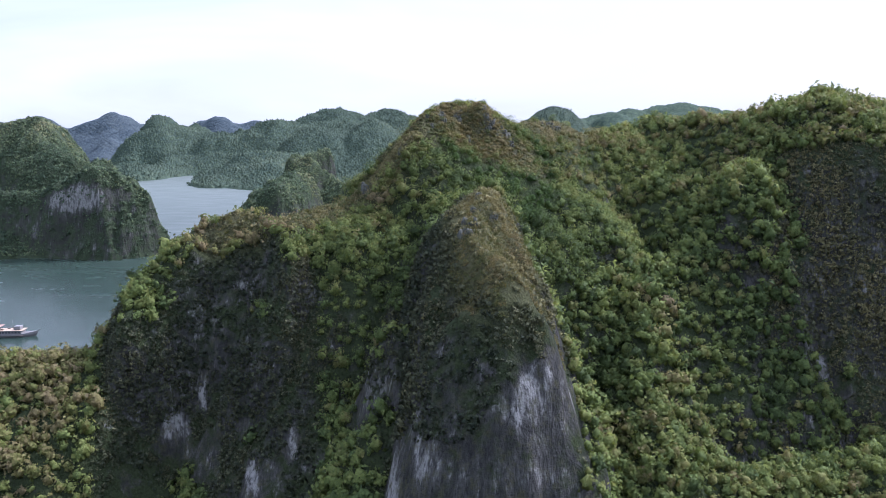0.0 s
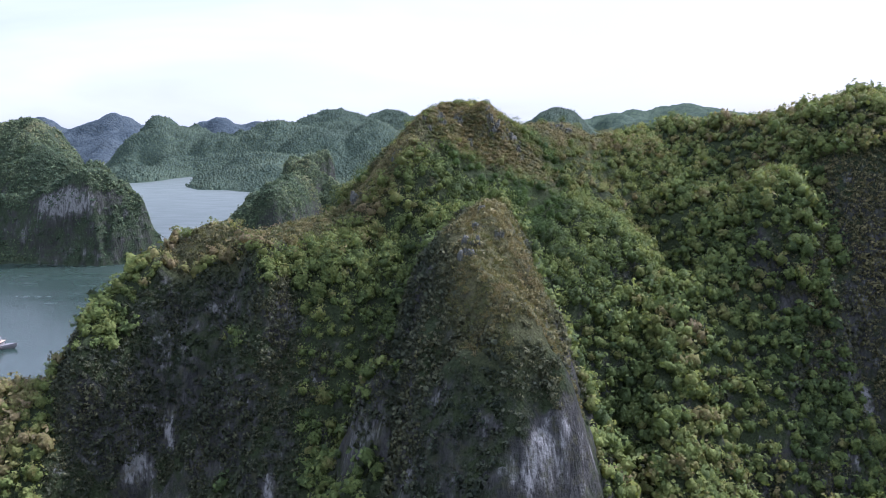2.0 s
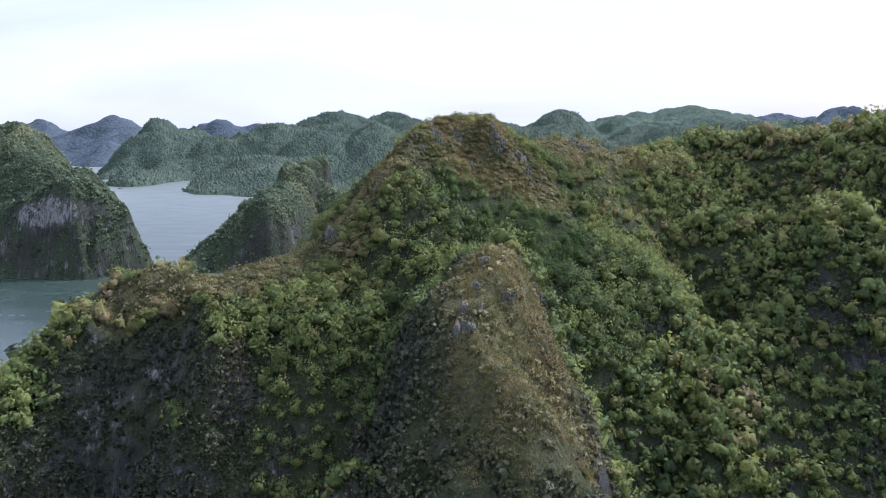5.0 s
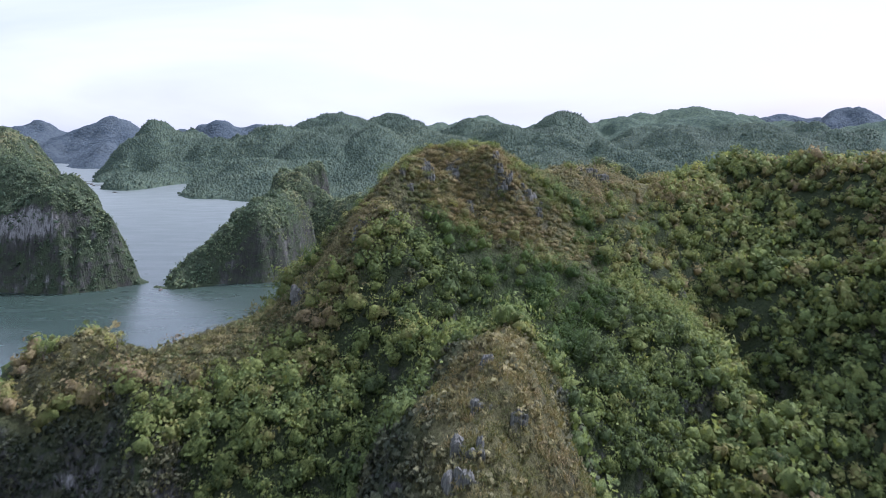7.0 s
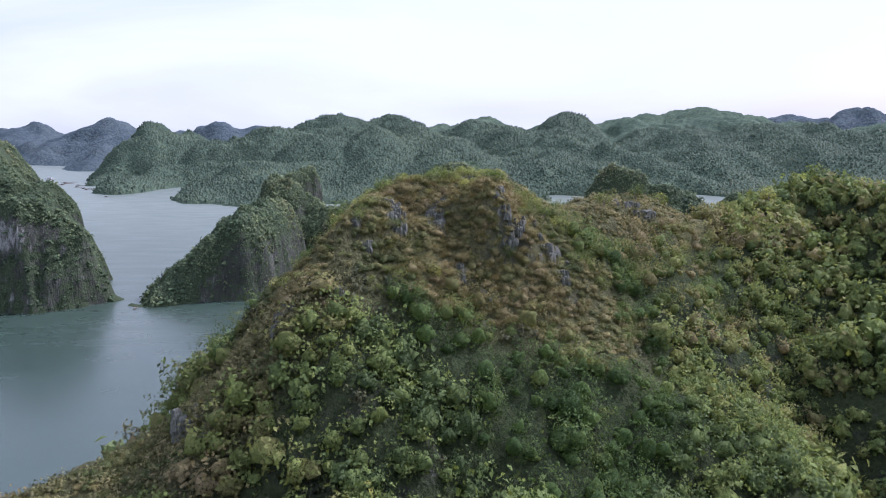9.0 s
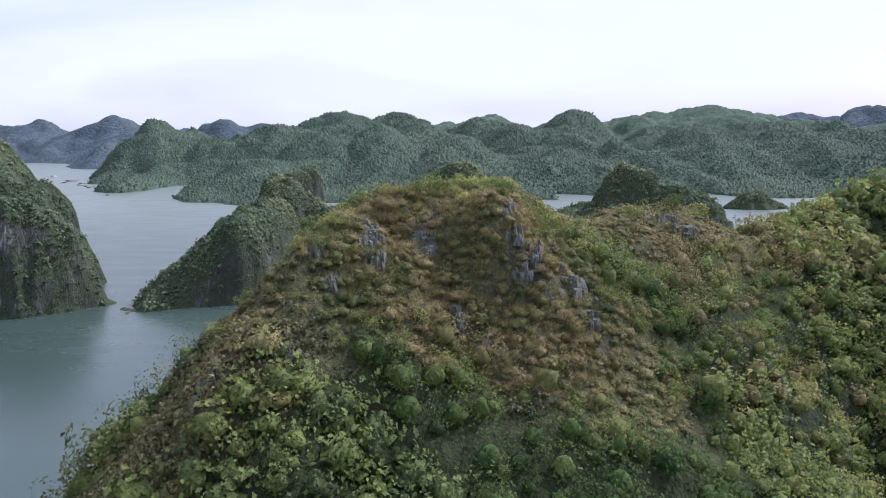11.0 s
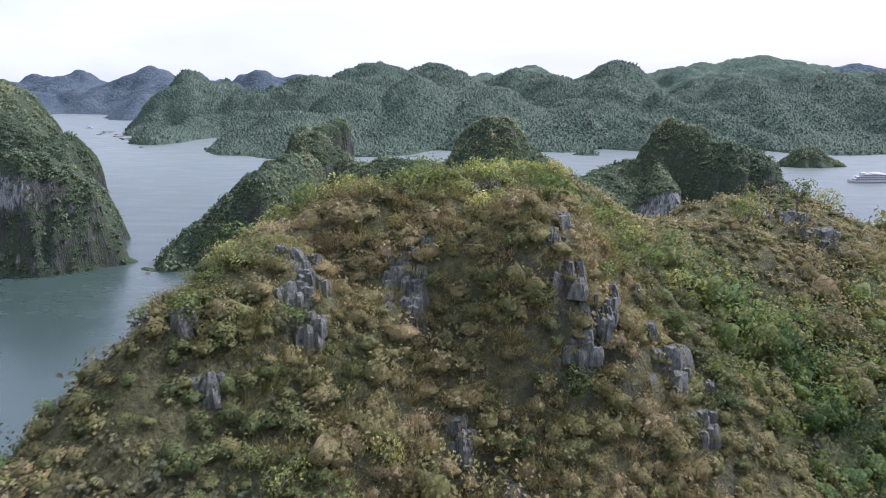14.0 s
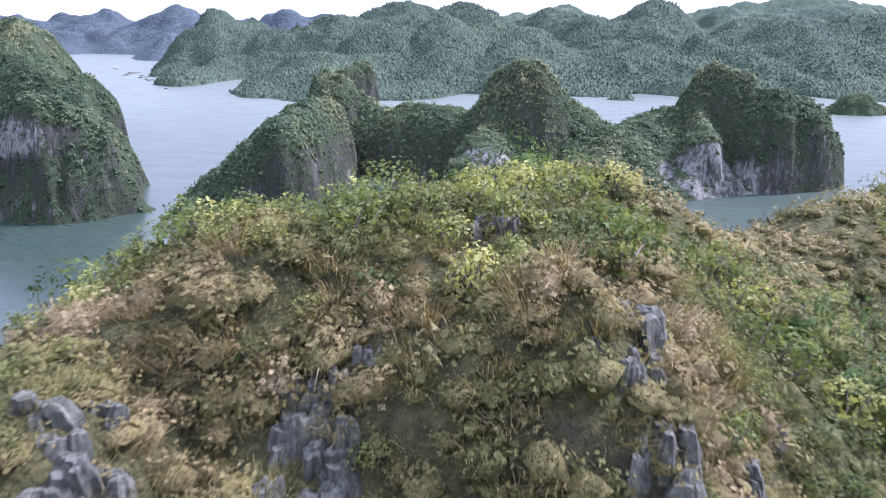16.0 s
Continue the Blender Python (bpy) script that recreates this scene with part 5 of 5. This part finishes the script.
def cruise_ship(at, heading):
    ship = tagged(new("cruise_ship"), "white three-decked cruise ship at anchor in the bay", "ship")
    part("hull", hull(52, 10, 2.6, 1.8), WHITE, ship)
    pane = pane_mesh(1.7, 1.5)
    z = 2.6
    for level, (x0, x1, w) in enumerate(((-24, 17, 4.6), (-24, 14, 4.5), (-22.5, 9, 4.3))):
        house = part("deck_house", box(bmesh.new(), x0, x1, -w + 0.7, w - 0.7, z, z + 2.5, 0.1), WHITE, ship)
        part("deck_roof", box(bmesh.new(), x0 - 0.8, x1 + 1.6, -w, w, z + 2.5, z + 2.75), WHITE, ship)
        count = int((x1 - x0) / 2.9)
        for k in range(count):
            for side in (-1, 1):
                window_pane(house, pane, x0 + 1.8 + k * 2.9, side * (w - 0.68), z + 1.3)
        for side in (-1, 1):
            bm = bmesh.new()
            limb(bm, (x0 - 0.6, side * (w - 0.1), z + 1.0), (x1 + 1.2, side * (w - 0.1), z + 1.0), 0.05, 0.05)
            part("rail", bm, WHITE, ship)
        z += 2.75
    part("bridge", box(bmesh.new(), 3.5, 9.5, -2.6, 2.6, z, z + 2.2, 0.12), WHITE, ship)
    part("sun_canopy", box(bmesh.new(), -17, -3, -3.4, 3.4, z + 2.0, z + 2.15), DECK, ship, "tan sun canopy")
    for x in (-16.6, -10, -3.4):
        for side in (-1, 1):
            bm = bmesh.new()
            limb(bm, (x, side * 3.2, z), (x, side * 3.2, z + 2.0), 0.07, 0.07)
            part("canopy_post", bm, WHITE, ship)
    bm = bmesh.new()
    limb(bm, (5, 0, z + 2.2), (5, 0, z + 6.0), 0.15, 0.06)
    part("mast", bm, WHITE, ship)
    ship.matrix_basis = pose(*at, 0, 0, heading)
    return ship


def small_boat(at, heading, length, material, label):
    boat = tagged(new("small_boat"), label, "boat")
    part("hull", hull(length, length * 0.26, length * 0.06, length * 0.05), material, boat)
    cabin = part("cabin", box(bmesh.new(), -length * 0.3, length * 0.15, -length * 0.09, length * 0.09, length * 0.06, length * 0.19, 0.08), material, boat)
    part("roof", box(bmesh.new(), -length * 0.34, length * 0.19, -length * 0.11, length * 0.11, length * 0.19, length * 0.205), WHITE if material is WHITE else RAFT, cabin)
    boat.matrix_basis = pose(*at, 0, 0, heading)
    return boat


def fish_raft(at, heading, cells, rows):
    raft = tagged(new("fish_farm_raft"), "low weathered wooden fish farm raft afloat near the shore", "raft", "fish farm rafts")
    w = 6.0
    for k in range(cells + 1):
        part("plank", box(bmesh.new(), k * w - 0.5, k * w + 0.5, 0, rows * w, 0.05, 0.5), RAFT, raft)
    for k in range(rows + 1):
        part("plank", box(bmesh.new(), -0.5, cells * w + 0.5, k * w - 0.5, k * w + 0.5, 0.1, 0.55), RAFT, raft)
    hut = part("hut", box(bmesh.new(), w * 0.3, w * 1.2, w * 0.2, w * 0.9, 0.5, 1.9, 0.1), RAFT, raft)
    part("hut_roof", box(bmesh.new(), w * 0.2, w * 1.3, w * 0.1, w * 1.0, 1.9, 2.05), WOOD, hut)
    raft.matrix_basis = pose(*at, 0, 0, heading)
    return raft


tour_boat((-237.0, 378, 0), 4)
cruise_ship((488, 1133, 0), 186)
small_boat((-1108, 2096, 0), 175, 26, WHITE, "small white passenger boat far up the channel")
small_boat((-681, 1538, 0), 30, 9, WOOD, "small dark fishing boat on the channel")
small_boat((-222, 626, 0), 80, 5, WOOD, "small dark rowing boat beside the island tip")
for (x, y, h, c, n) in ((-985, 1945, 60, 6, 2), (-960, 1905, 75, 5, 2), (-945, 1868, 110, 4, 2), (-905, 1850, 20, 5, 1), (-880, 1795, 0, 4, 2), (-838, 1745, 10, 6, 1), (-815, 1712, 25, 4, 1)):
    fish_raft((x, y, 0), h, c, n)
